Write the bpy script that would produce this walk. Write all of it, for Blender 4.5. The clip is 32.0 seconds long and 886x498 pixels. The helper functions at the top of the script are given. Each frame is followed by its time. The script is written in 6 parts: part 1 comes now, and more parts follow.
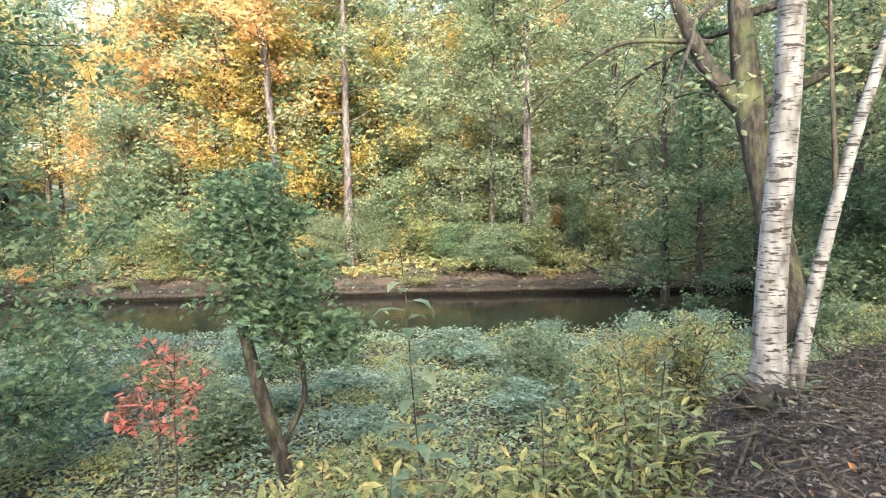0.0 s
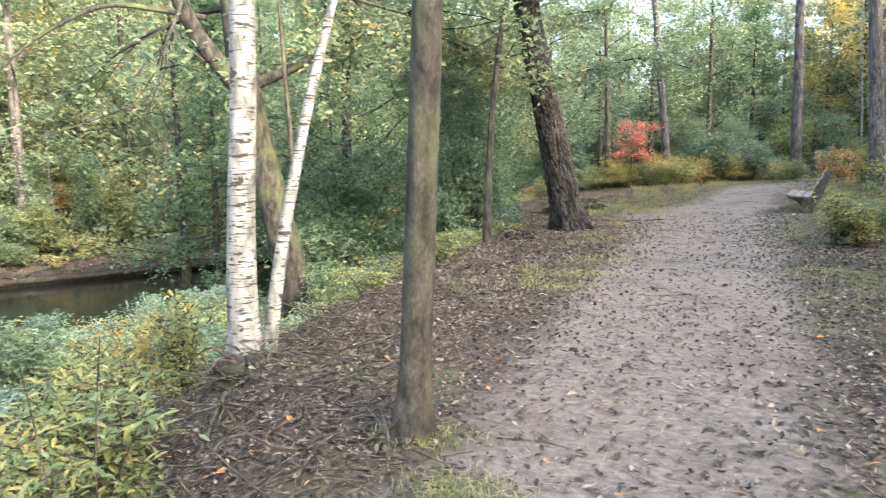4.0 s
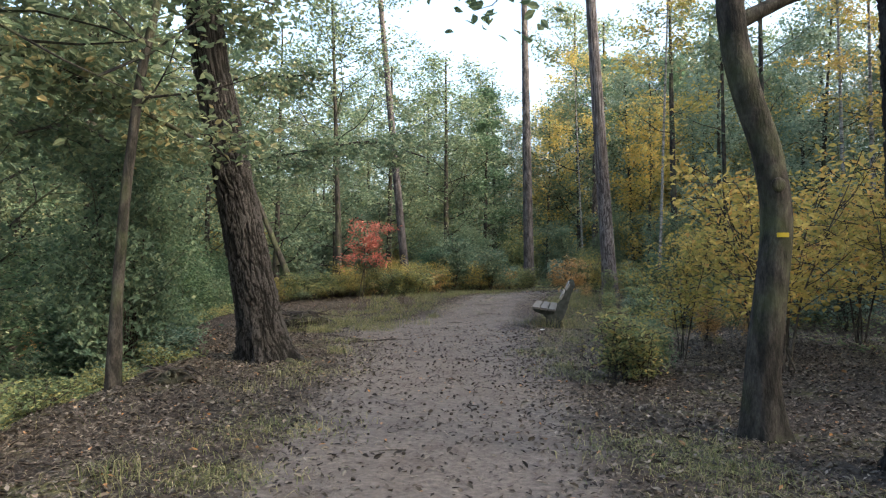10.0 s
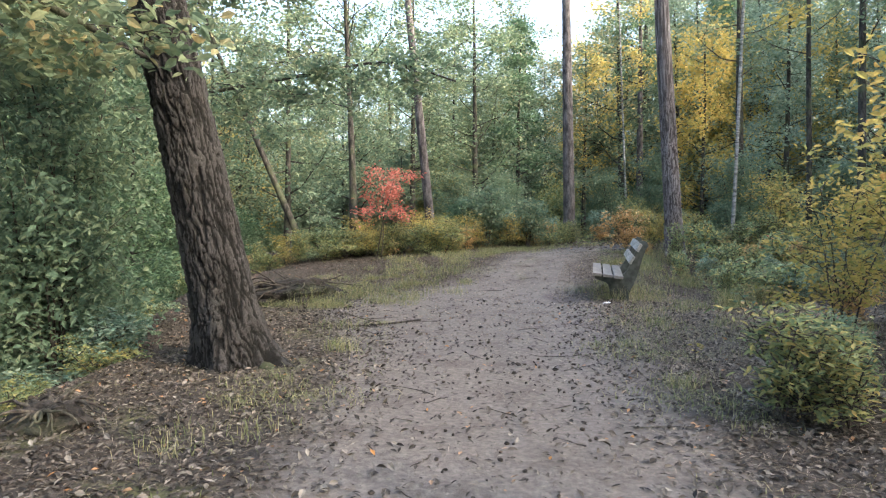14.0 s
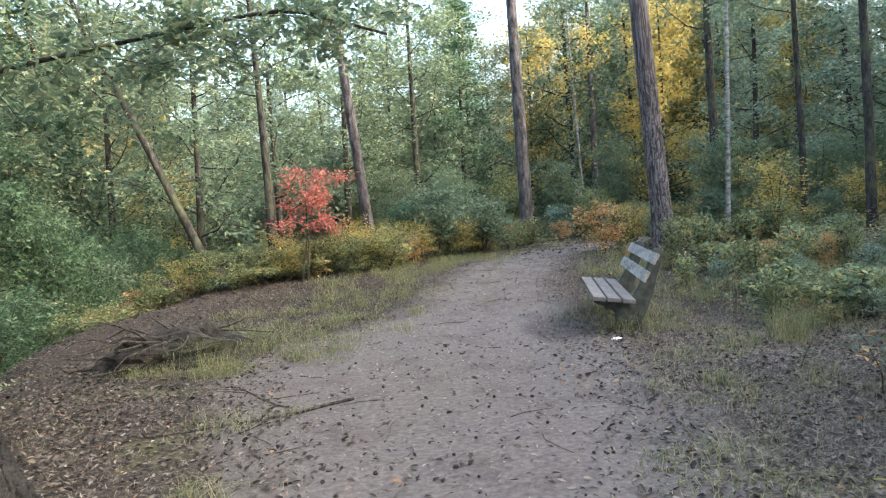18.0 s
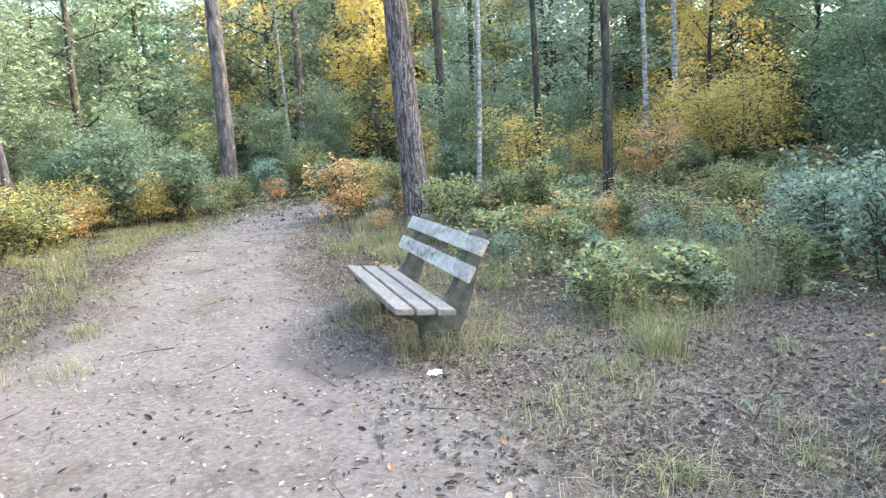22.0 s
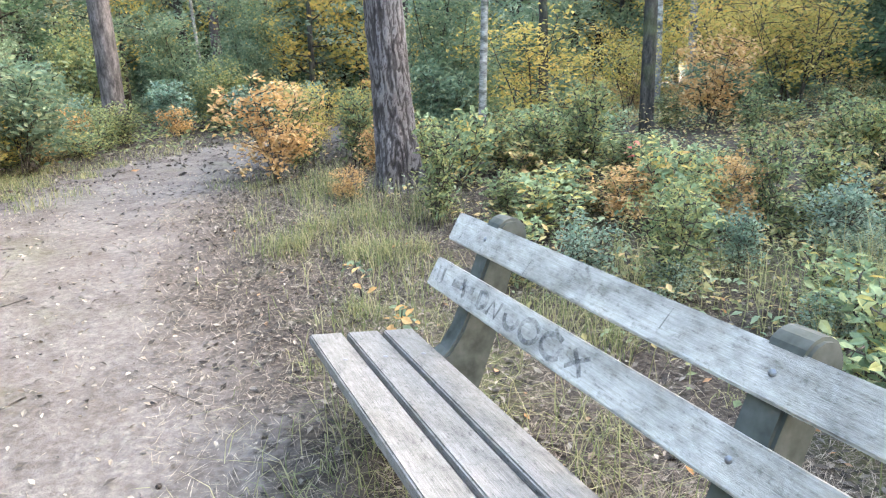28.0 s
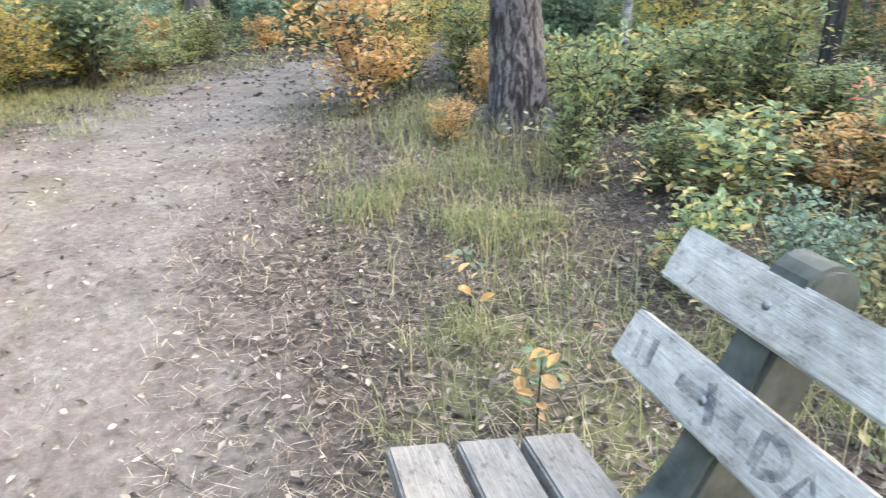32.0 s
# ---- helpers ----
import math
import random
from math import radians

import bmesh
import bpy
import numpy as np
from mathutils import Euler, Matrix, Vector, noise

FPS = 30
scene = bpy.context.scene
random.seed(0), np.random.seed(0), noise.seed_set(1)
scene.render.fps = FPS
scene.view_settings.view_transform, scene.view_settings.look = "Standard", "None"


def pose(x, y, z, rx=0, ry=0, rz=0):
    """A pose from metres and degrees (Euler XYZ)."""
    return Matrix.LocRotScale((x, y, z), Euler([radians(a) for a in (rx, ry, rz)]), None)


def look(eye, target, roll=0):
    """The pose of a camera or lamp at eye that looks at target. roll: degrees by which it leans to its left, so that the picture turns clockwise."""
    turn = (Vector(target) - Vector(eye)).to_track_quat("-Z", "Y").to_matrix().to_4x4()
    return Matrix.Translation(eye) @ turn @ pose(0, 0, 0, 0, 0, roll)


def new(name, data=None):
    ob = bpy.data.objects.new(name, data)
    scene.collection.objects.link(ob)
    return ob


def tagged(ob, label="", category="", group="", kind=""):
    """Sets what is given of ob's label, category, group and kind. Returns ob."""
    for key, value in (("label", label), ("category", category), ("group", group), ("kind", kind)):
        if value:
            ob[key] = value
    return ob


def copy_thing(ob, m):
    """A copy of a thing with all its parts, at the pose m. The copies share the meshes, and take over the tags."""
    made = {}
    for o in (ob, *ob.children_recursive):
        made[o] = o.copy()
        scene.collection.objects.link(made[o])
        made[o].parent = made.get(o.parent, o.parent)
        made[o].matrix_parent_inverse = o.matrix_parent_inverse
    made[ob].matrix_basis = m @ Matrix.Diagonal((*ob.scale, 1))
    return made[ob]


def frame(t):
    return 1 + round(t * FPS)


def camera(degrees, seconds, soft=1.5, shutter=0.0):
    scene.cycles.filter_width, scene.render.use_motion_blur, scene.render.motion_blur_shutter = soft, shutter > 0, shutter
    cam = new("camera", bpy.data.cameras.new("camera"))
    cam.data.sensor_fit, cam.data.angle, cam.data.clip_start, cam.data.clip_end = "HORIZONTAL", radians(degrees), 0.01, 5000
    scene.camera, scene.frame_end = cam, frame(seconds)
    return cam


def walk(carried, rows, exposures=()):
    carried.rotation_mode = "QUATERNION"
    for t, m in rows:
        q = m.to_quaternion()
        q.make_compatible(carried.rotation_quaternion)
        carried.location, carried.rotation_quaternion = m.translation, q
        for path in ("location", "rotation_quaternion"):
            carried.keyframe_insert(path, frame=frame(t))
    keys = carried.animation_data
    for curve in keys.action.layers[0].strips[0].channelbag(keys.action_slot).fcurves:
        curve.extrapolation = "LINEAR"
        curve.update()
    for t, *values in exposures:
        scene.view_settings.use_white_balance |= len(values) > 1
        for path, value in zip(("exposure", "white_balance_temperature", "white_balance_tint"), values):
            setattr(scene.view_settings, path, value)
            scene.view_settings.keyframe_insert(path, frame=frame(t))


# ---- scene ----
cam = camera(65.95, 32.0, soft=1.2, shutter=0.2)
PATH = [
    (0, (0.618, -3.653, 1.196), (-1.140, -2.710, 1.053), -1.20),
    (0.5, (0.636, -3.652, 1.189), (-1.094, -2.661, 1.032), -0.91),
    (1, (0.655, -3.626, 1.179), (-1.008, -2.529, 1.008), -0.86),
    (1.5, (0.671, -3.594, 1.155), (-0.925, -2.405, 0.960), -1.46),
    (2, (0.675, -3.528, 1.184), (-0.832, -2.230, 0.976), -2.20),
    (2.5, (0.707, -3.449, 1.197), (-0.663, -2.006, 0.987), -1.86),
    (3, (0.787, -3.367, 1.191), (-0.435, -1.795, 0.993), -1.77),
    (3.5, (0.854, -3.303, 1.178), (-0.184, -1.606, 0.974), -1.68),
    (4, (0.877, -3.250, 1.162), (0.062, -1.438, 0.929), -1.09),
    (4.5, (0.908, -3.165, 1.155), (0.342, -1.263, 0.905), -0.35),
    (6.5, (0.442, -1.735, 1.030), (0.297, 0.244, 0.778), -1.05),
    (7, (0.483, -1.433, 1.049), (0.367, 0.548, 0.800), -0.95),
    (7.5, (0.552, -1.134, 1.032), (0.388, 0.847, 0.811), -0.58),
    (8, (0.600, -0.857, 1.020), (0.435, 1.132, 0.900), 0.62),
    (8.5, (0.627, -0.526, 1.074), (0.547, 1.472, 1.101), 0.19),
    (9, (0.642, -0.193, 1.065), (0.549, 1.803, 1.128), -0.37),
    (9.5, (0.660, 0.127, 1.078), (0.538, 2.122, 1.151), 0.02),
    (10, (0.638, 0.472, 1.103), (0.526, 2.468, 1.174), -0.18),
    (10.5, (0.627, 0.793, 1.087), (0.442, 2.784, 1.145), -0.54),
    (11, (0.609, 1.157, 1.105), (0.350, 3.140, 1.101), 0.19),
    (11.5, (0.562, 1.480, 1.143), (0.340, 3.467, 1.096), 0.01),
    (12, (0.488, 1.780, 1.154), (0.278, 3.768, 1.101), 0.16),
    (12.5, (0.443, 2.133, 1.207), (0.213, 4.119, 1.147), 0.07),
    (13, (0.407, 2.423, 1.179), (0.264, 4.417, 1.129), -0.61),
    (13.5, (0.350, 2.839, 1.204), (0.207, 4.833, 1.134), -0.54),
    (14, (0.309, 3.270, 1.233), (0.123, 5.260, 1.158), -0.63),
    (14.5, (0.217, 3.612, 1.302), (0.046, 5.604, 1.249), -1.29),
    (16.5, (0.214, 5.192, 1.336), (0.120, 7.189, 1.270), -1.83),
    (17, (0.173, 5.564, 1.371), (0.100, 7.562, 1.299), -1.69),
    (17.5, (0.098, 5.954, 1.419), (0.079, 7.952, 1.334), -2.85),
    (18, (0.089, 6.331, 1.411), (0.065, 8.330, 1.326), -3.90),
    (18.5, (0.073, 6.696, 1.429), (0.098, 8.692, 1.314), -3.38),
    (19, (0.017, 7.057, 1.473), (0.177, 9.045, 1.326), -3.50),
    (19.5, (0.013, 7.450, 1.493), (0.240, 9.430, 1.324), -4.46),
    (20, (-0.011, 7.829, 1.528), (0.317, 9.793, 1.332), -4.15),
    (20.5, (-0.057, 8.231, 1.509), (0.415, 10.163, 1.300), -3.45),
    (21, (-0.032, 8.629, 1.475), (0.517, 10.539, 1.246), -3.18),
    (21.5, (-0.014, 8.990, 1.496), (0.653, 10.859, 1.245), -2.78),
    (22, (-0.044, 9.375, 1.528), (0.786, 11.174, 1.252), -3.14),
    (22.5, (0.002, 9.747, 1.478), (0.888, 11.516, 1.179), -4.13),
    (23, (0.078, 10.056, 1.511), (1.079, 11.758, 1.190), -2.18),
    (23.5, (0.186, 10.394, 1.505), (1.371, 11.962, 1.132), -1.17),
    (24, (0.298, 10.671, 1.507), (1.488, 12.227, 1.104), -1.20),
    (24.5, (0.456, 10.927, 1.522), (1.586, 12.523, 1.106), -0.76),
    (26.5, (0.808, 12.345, 1.484), (1.892, 13.986, 1.125), -0.56),
    (27, (0.818, 12.676, 1.518), (1.903, 14.316, 1.155), -1.28),
    (27.5, (0.890, 12.963, 1.493), (1.939, 14.621, 1.104), -2.30),
    (28, (0.988, 13.222, 1.501), (1.982, 14.889, 1.017), -2.01),
    (28.5, (1.059, 13.470, 1.491), (2.068, 15.111, 0.954), -1.36),
    (29, (1.165, 13.726, 1.471), (2.227, 15.308, 0.862), -1.25),
    (29.5, (1.276, 13.919, 1.469), (2.350, 15.478, 0.824), -1.21),
    (30, (1.351, 14.132, 1.452), (2.456, 15.663, 0.792), -0.14),
    (30.5, (1.353, 14.359, 1.453), (2.524, 15.838, 0.788), 0.08),
    (31, (1.395, 14.456, 1.434), (2.575, 15.913, 0.739), -0.29),
    (31.5, (1.480, 14.512, 1.426), (2.515, 16.069, 0.716), -0.62),
    (32, (1.498, 14.587, 1.418), (2.226, 16.315, 0.722), -0.89),
]
walk(cam, [(t, look(eye, target, roll)) for t, eye, target, roll in PATH],
     exposures=[(t, 3.32 + e, k, 5 if 4 < t < 9 else 7) for t, e, k in ((0, -0.2, 6550), (2.0, -0.1, 6550), (4.5, 0.35, 6600), (8.0, 0.55, 6600), (8.6, -0.9, 6750), (10.8, -0.8, 6750), (12.0, -0.1, 6650), (14.5, -0.15, 6550), (17.0, -0.1, 6450), (18.5, 0.0, 6400),
                                            (20, 0.55, 6400), (22, 0.98, 6500), (24, 1.15, 6650), (26, 1.15, 6750), (32, 1.05, 6950))])

# ---- world and sun ----
SUN_EL, SUN_AZ = radians(26), radians(112)      # azimuth clockwise from +y
world = bpy.data.worlds.new("sky")
scene.world = world
world.use_nodes = True
wn = world.node_tree
sky = wn.nodes.new("ShaderNodeTexSky")
sky.sky_type, sky.sun_disc = "NISHITA", False
sky.sun_elevation, sky.sun_rotation = SUN_EL, SUN_AZ
sky.air_density, sky.dust_density = 1.0, 5.0
bg = wn.nodes["Background"]
bg.inputs["Strength"].default_value = 0.15
wn.links.new(sky.outputs[0], bg.inputs["Color"])
sun_data = bpy.data.lights.new("sun", "SUN")
sun_data.energy, sun_data.angle, sun_data.color = 1.5, radians(11), (1.0, 0.88, 0.72)
sun = new("sun", sun_data)
sun_dir = Vector((math.sin(SUN_AZ) * math.cos(SUN_EL), math.cos(SUN_AZ) * math.cos(SUN_EL), math.sin(SUN_EL)))
sun.matrix_world = look(sun_dir * 50, (0, 0, 0))


# ---- materials ----
def material(name, rough=0.8, metal=0.0):
    m = bpy.data.materials.new(name)
    m.use_nodes = True
    b = m.node_tree.nodes["Principled BSDF"]
    b.inputs["Roughness"].default_value, b.inputs["Metallic"].default_value = rough, metal
    b.inputs["Specular IOR Level"].default_value = 0.3
    return m, m.node_tree.nodes, m.node_tree.links, b


def node(nodes, kind, **values):
    n = nodes.new("ShaderNode" + kind)
    for k, v in values.items():
        n.inputs[k].default_value = v
    return n


def ramp(nodes, stops):
    n = nodes.new("ShaderNodeValToRGB")
    e = n.color_ramp.elements
    while len(e) < len(stops):
        e.new(0.5)
    for el, (p, c) in zip(e, stops):
        el.position, el.color = p, (*c, 1)
    return n


def coords(nodes, links, scale=(1, 1, 1), kind="Object"):
    tc, mp = nodes.new("ShaderNodeTexCoord"), nodes.new("ShaderNodeMapping")
    mp.inputs["Scale"].default_value = scale
    links.new(tc.outputs[kind], mp.inputs["Vector"])
    return mp.outputs["Vector"]


def mixed(nodes, links, fac, a, b):
    m = nodes.new("ShaderNodeMix")
    m.data_type = "RGBA"
    for sock, v in ((m.inputs["Factor"], fac), (m.inputs["A"], a), (m.inputs["B"], b)):
        if isinstance(v, (int, float)):
            sock.default_value = v
        elif isinstance(v, tuple):
            sock.default_value = (*v, 1)
        else:
            links.new(v, sock)
    return m.outputs["Result"]


def bump(nodes, links, height, b, strength=0.5, distance=0.02):
    n = node(nodes, "Bump", Strength=strength, Distance=distance)
    links.new(height, n.inputs["Height"])
    links.new(n.outputs[0], b.inputs["Normal"])


def leaf_material(name, stops, glow=0.5, shift=0.25):
    """Leaf colours, one per leaf, with a shift per plant and light that passes through."""
    m, n, l, b = material(name, 0.7)
    geo, info = n.new("ShaderNodeNewGeometry"), n.new("ShaderNodeObjectInfo")
    add = node(n, "Math")
    add.operation = "MULTIPLY_ADD"
    add.inputs[1].default_value = 1.0 - shift
    sh = node(n, "Math")
    sh.operation = "MULTIPLY"
    sh.inputs[1].default_value = shift
    l.new(info.outputs["Random"], sh.inputs[0])
    l.new(geo.outputs["Random Per Island"], add.inputs[0])
    l.new(sh.outputs[0], add.inputs[2])
    r = ramp(n, stops)
    l.new(add.outputs[0], r.inputs[0])
    noise_tex = node(n, "TexNoise", Scale=25.0, Detail=2.0)
    l.new(coords(n, l), noise_tex.inputs["Vector"])
    dark = ramp(n, [(0.3, (0.7, 0.7, 0.7)), (0.7, (1.15, 1.15, 1.15))])
    l.new(noise_tex.outputs["Fac"], dark.inputs[0])
    mul = n.new("ShaderNodeMix")
    mul.data_type, mul.blend_type = "RGBA", "MULTIPLY"
    mul.inputs["Factor"].default_value = 1
    l.new(r.outputs[0], mul.inputs["A"])
    l.new(dark.outputs[0], mul.inputs["B"])
    l.new(mul.outputs["Result"], b.inputs["Base Color"])
    tr, mx = n.new("ShaderNodeBsdfTranslucent"), n.new("ShaderNodeMixShader")
    l.new(mul.outputs["Result"], tr.inputs["Color"])
    mx.inputs[0].default_value = glow
    l.new(b.outputs[0], mx.inputs[1])
    l.new(tr.outputs[0], mx.inputs[2])
    l.new(mx.outputs[0], n["Material Output"].inputs["Surface"])
    return m


def bark_material(name, dark, light, scale=(9, 9, 2.2), moss=0.0, depth=0.03):
    m, n, l, b = material(name, 0.9)
    vec = coords(n, l, scale)
    warp = node(n, "TexNoise", Scale=1.5, Detail=3.0)
    l.new(vec, warp.inputs["Vector"])
    mix = n.new("ShaderNodeMix")
    mix.data_type, mix.blend_type = "RGBA", "LINEAR_LIGHT"
    mix.inputs["Factor"].default_value = 0.25
    l.new(vec, mix.inputs["A"])
    l.new(warp.outputs["Color"], mix.inputs["B"])
    vor = node(n, "TexNoise", Scale=1.0, Detail=4.0, Roughness=0.6)
    l.new(mix.outputs["Result"], vor.inputs["Vector"])
    fine = node(n, "TexNoise", Scale=6.0, Detail=6.0)
    l.new(vec, fine.inputs["Vector"])
    r = ramp(n, [(0.36, tuple(c * 0.4 for c in dark)), (0.47, dark), (0.66, light)])
    l.new(vor.outputs["Fac"], r.inputs[0])
    tone = ramp(n, [(0.3, (0.55, 0.55, 0.55)), (0.7, (1.2, 1.2, 1.2))])
    l.new(fine.outputs["Fac"], tone.inputs[0])
    mul = n.new("ShaderNodeMix")
    mul.data_type, mul.blend_type = "RGBA", "MULTIPLY"
    mul.inputs["Factor"].default_value = 1
    l.new(r.outputs[0], mul.inputs["A"])
    l.new(tone.outputs[0], mul.inputs["B"])
    col = mul.outputs["Result"]
    if moss:
        big = node(n, "TexNoise", Scale=2.2, Detail=4.0)
        l.new(coords(n, l), big.inputs["Vector"])
        rm = ramp(n, [(0.5, (0, 0, 0)), (0.68, (moss, moss, moss))])
        l.new(big.outputs["Fac"], rm.inputs[0])
        col = mixed(n, l, rm.outputs[0], col, (0.09, 0.11, 0.045))
    l.new(col, b.inputs["Base Color"])
    hs = node(n, "Math")
    hs.operation = "MULTIPLY_ADD"
    hs.inputs[1].default_value = 0.35
    l.new(fine.outputs["Fac"], hs.inputs[0])
    l.new(vor.outputs["Fac"], hs.inputs[2])
    bump(n, l, hs.outputs[0], b, 0.9, depth)
    return m


def birch_material():
    m, n, l, b = material("birch_bark", 0.7)
    base = node(n, "TexNoise", Scale=4.0, Detail=5.0)
    l.new(coords(n, l, (3, 3, 1.5)), base.inputs["Vector"])
    rb = ramp(n, [(0.32, (0.09, 0.087, 0.083)), (0.47, (0.2, 0.198, 0.195)), (0.68, (0.32, 0.32, 0.32))])
    l.new(base.outputs["Fac"], rb.inputs[0])
    col = rb.outputs[0]
    for scale, lo, hi in (((7, 7, 70), 0.565, 0.62), ((6, 6, 26), 0.595, 0.64), ((7, 7, 11), 0.63, 0.67)):
        t = node(n, "TexNoise", Scale=1.0, Detail=3.0, Roughness=0.6)
        l.new(coords(n, l, scale), t.inputs["Vector"])
        r = ramp(n, [(lo, (0, 0, 0)), (hi, (1, 1, 1))])
        l.new(t.outputs["Fac"], r.inputs[0])
        col = mixed(n, l, r.outputs[0], col, (0.035, 0.03, 0.027))
    # dark, rough foot of the stem
    sep = n.new("ShaderNodeSeparateXYZ")
    l.new(coords(n, l), sep.inputs[0])
    patch = node(n, "TexNoise", Scale=9.0, Detail=4.0)
    l.new(coords(n, l), patch.inputs["Vector"])
    lim = node(n, "Math")
    lim.operation = "MULTIPLY_ADD"
    lim.inputs[1].default_value = 1.5
    l.new(patch.outputs["Fac"], lim.inputs[0])
    neg = node(n, "Math")
    neg.operation = "MULTIPLY"
    neg.inputs[1].default_value = -1.7
    l.new(sep.outputs["Z"], neg.inputs[0])
    l.new(neg.outputs[0], lim.inputs[2])
    rf = ramp(n, [(0.30, (0, 0, 0)), (0.44, (1, 1, 1))])
    l.new(lim.outputs[0], rf.inputs[0])
    col = mixed(n, l, rf.outputs[0], col, (0.05, 0.042, 0.036))
    l.new(col, b.inputs["Base Color"])
    bump(n, l, base.outputs["Fac"], b, 0.5, 0.01)
    return m


def ground_material():
    m, n, l, b = material("forest_floor", 0.95)
    geo = n.new("ShaderNodeNewGeometry")
    attr = n.new("ShaderNodeAttribute")
    attr.attribute_name = "trodden"

    def tex(scale, detail=5.0):
        t = node(n, "TexNoise", Scale=scale, Detail=detail, Roughness=0.65)
        l.new(geo.outputs["Position"], t.inputs["Vector"])
        return t.outputs["Fac"]

    litter = ramp(n, [(0.34, (0.017, 0.0125, 0.0095)), (0.5, (0.05, 0.038, 0.03)), (0.68, (0.12, 0.095, 0.075))])
    l.new(tex(34.0, 8.0), litter.inputs[0])
    sand = ramp(n, [(0.3, (0.086, 0.072, 0.062)), (0.5, (0.138, 0.117, 0.104)), (0.72, (0.21, 0.18, 0.162))])
    l.new(tex(22.0, 12.0), sand.inputs[0])
    moss = ramp(n, [(0.3, (0.05, 0.055, 0.02)), (0.7, (0.15, 0.155, 0.06))])
    l.new(tex(28.0), moss.inputs[0])
    mm = ramp(n, [(0.53, (0, 0, 0)), (0.66, (0.8, 0.8, 0.8))])
    l.new(tex(0.9, 6.0), mm.inputs[0])
    col = mixed(n, l, mm.outputs[0], litter.outputs[0], moss.outputs[0])
    # trodden sand, with an uneven border
    add = node(n, "Math")
    add.operation = "MULTIPLY_ADD"
    add.inputs[1].default_value = 0.9
    l.new(tex(2.6, 7.0), add.inputs[0])
    l.new(attr.outputs["Fac"], add.inputs[2])
    rs = ramp(n, [(0.66, (0, 0, 0)), (1.2, (1, 1, 1))])
    l.new(add.outputs[0], rs.inputs[0])
    col = mixed(n, l, rs.outputs[0], col, sand.outputs[0])
    # patches of dark humus lying on the sand, and bare soil worn by feet
    hu = ramp(n, [(0.5, (0, 0, 0)), (0.68, (0.55, 0.55, 0.55))])
    l.new(tex(1.7, 9.0), hu.inputs[0])
    col = mixed(n, l, hu.outputs[0], col, litter.outputs[0])
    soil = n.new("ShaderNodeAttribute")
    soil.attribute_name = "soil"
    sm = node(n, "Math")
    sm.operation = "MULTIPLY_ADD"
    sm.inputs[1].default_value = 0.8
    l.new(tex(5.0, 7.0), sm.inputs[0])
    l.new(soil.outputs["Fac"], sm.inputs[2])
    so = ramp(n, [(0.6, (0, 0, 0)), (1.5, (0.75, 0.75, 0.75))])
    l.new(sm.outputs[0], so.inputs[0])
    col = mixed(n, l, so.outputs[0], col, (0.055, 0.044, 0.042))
    l.new(col, b.inputs["Base Color"])
    bump(n, l, tex(40.0, 9.0), b, 0.8, 0.02)
    return m


PINE_BARK = bark_material("pine_bark", (0.04, 0.033, 0.03), (0.12, 0.1, 0.093), (15, 15, 3.2), 0.0, 0.06)
PINE_FAR = bark_material("grey_pine_bark", (0.062, 0.054, 0.054), (0.14, 0.124, 0.124), (10, 10, 3), 0.0, 0.02)
GREY_BARK = bark_material("smooth_grey_bark", (0.045, 0.041, 0.035), (0.08, 0.074, 0.063), (14, 14, 7), 0.5, 0.006)
OAK_BARK = bark_material("oak_bark", (0.026, 0.023, 0.02), (0.07, 0.062, 0.053), (16, 16, 5), 0.5, 0.02)
TWIG = bark_material("twig_bark", (0.05, 0.04, 0.033), (0.12, 0.10, 0.08), (20, 20, 6), 0.3, 0.004)
BIRCH = birch_material()
PALE_BARK = bark_material("pale_birch_bark", (0.17, 0.165, 0.155), (0.33, 0.325, 0.31), (6, 6, 18), 0.3, 0.004)
EARTH = bark_material("dark_earth", (0.02, 0.016, 0.013), (0.055, 0.044, 0.036), (14, 14, 14), 0.2, 0.02)
PAINT, _n, _l, _b = material("yellow_paint", 0.6)
_b.inputs["Base Color"].default_value = (0.36, 0.28, 0.02, 1)
INK, _n, _l, _b = material("faded_marker_ink", 0.7)
_b.inputs["Base Color"].default_value = (0.085, 0.087, 0.098, 1)
_t = node(_n, "TexNoise", Scale=26.0, Detail=6.0, Roughness=0.7)
_l.new(coords(_n, _l), _t.inputs["Vector"])
_r = ramp(_n, [(0.4, (0.12, 0.12, 0.12)), (0.64, (0.62, 0.62, 0.62))])
_l.new(_t.outputs["Fac"], _r.inputs[0])
_l.new(_r.outputs[0], _b.inputs["Alpha"])
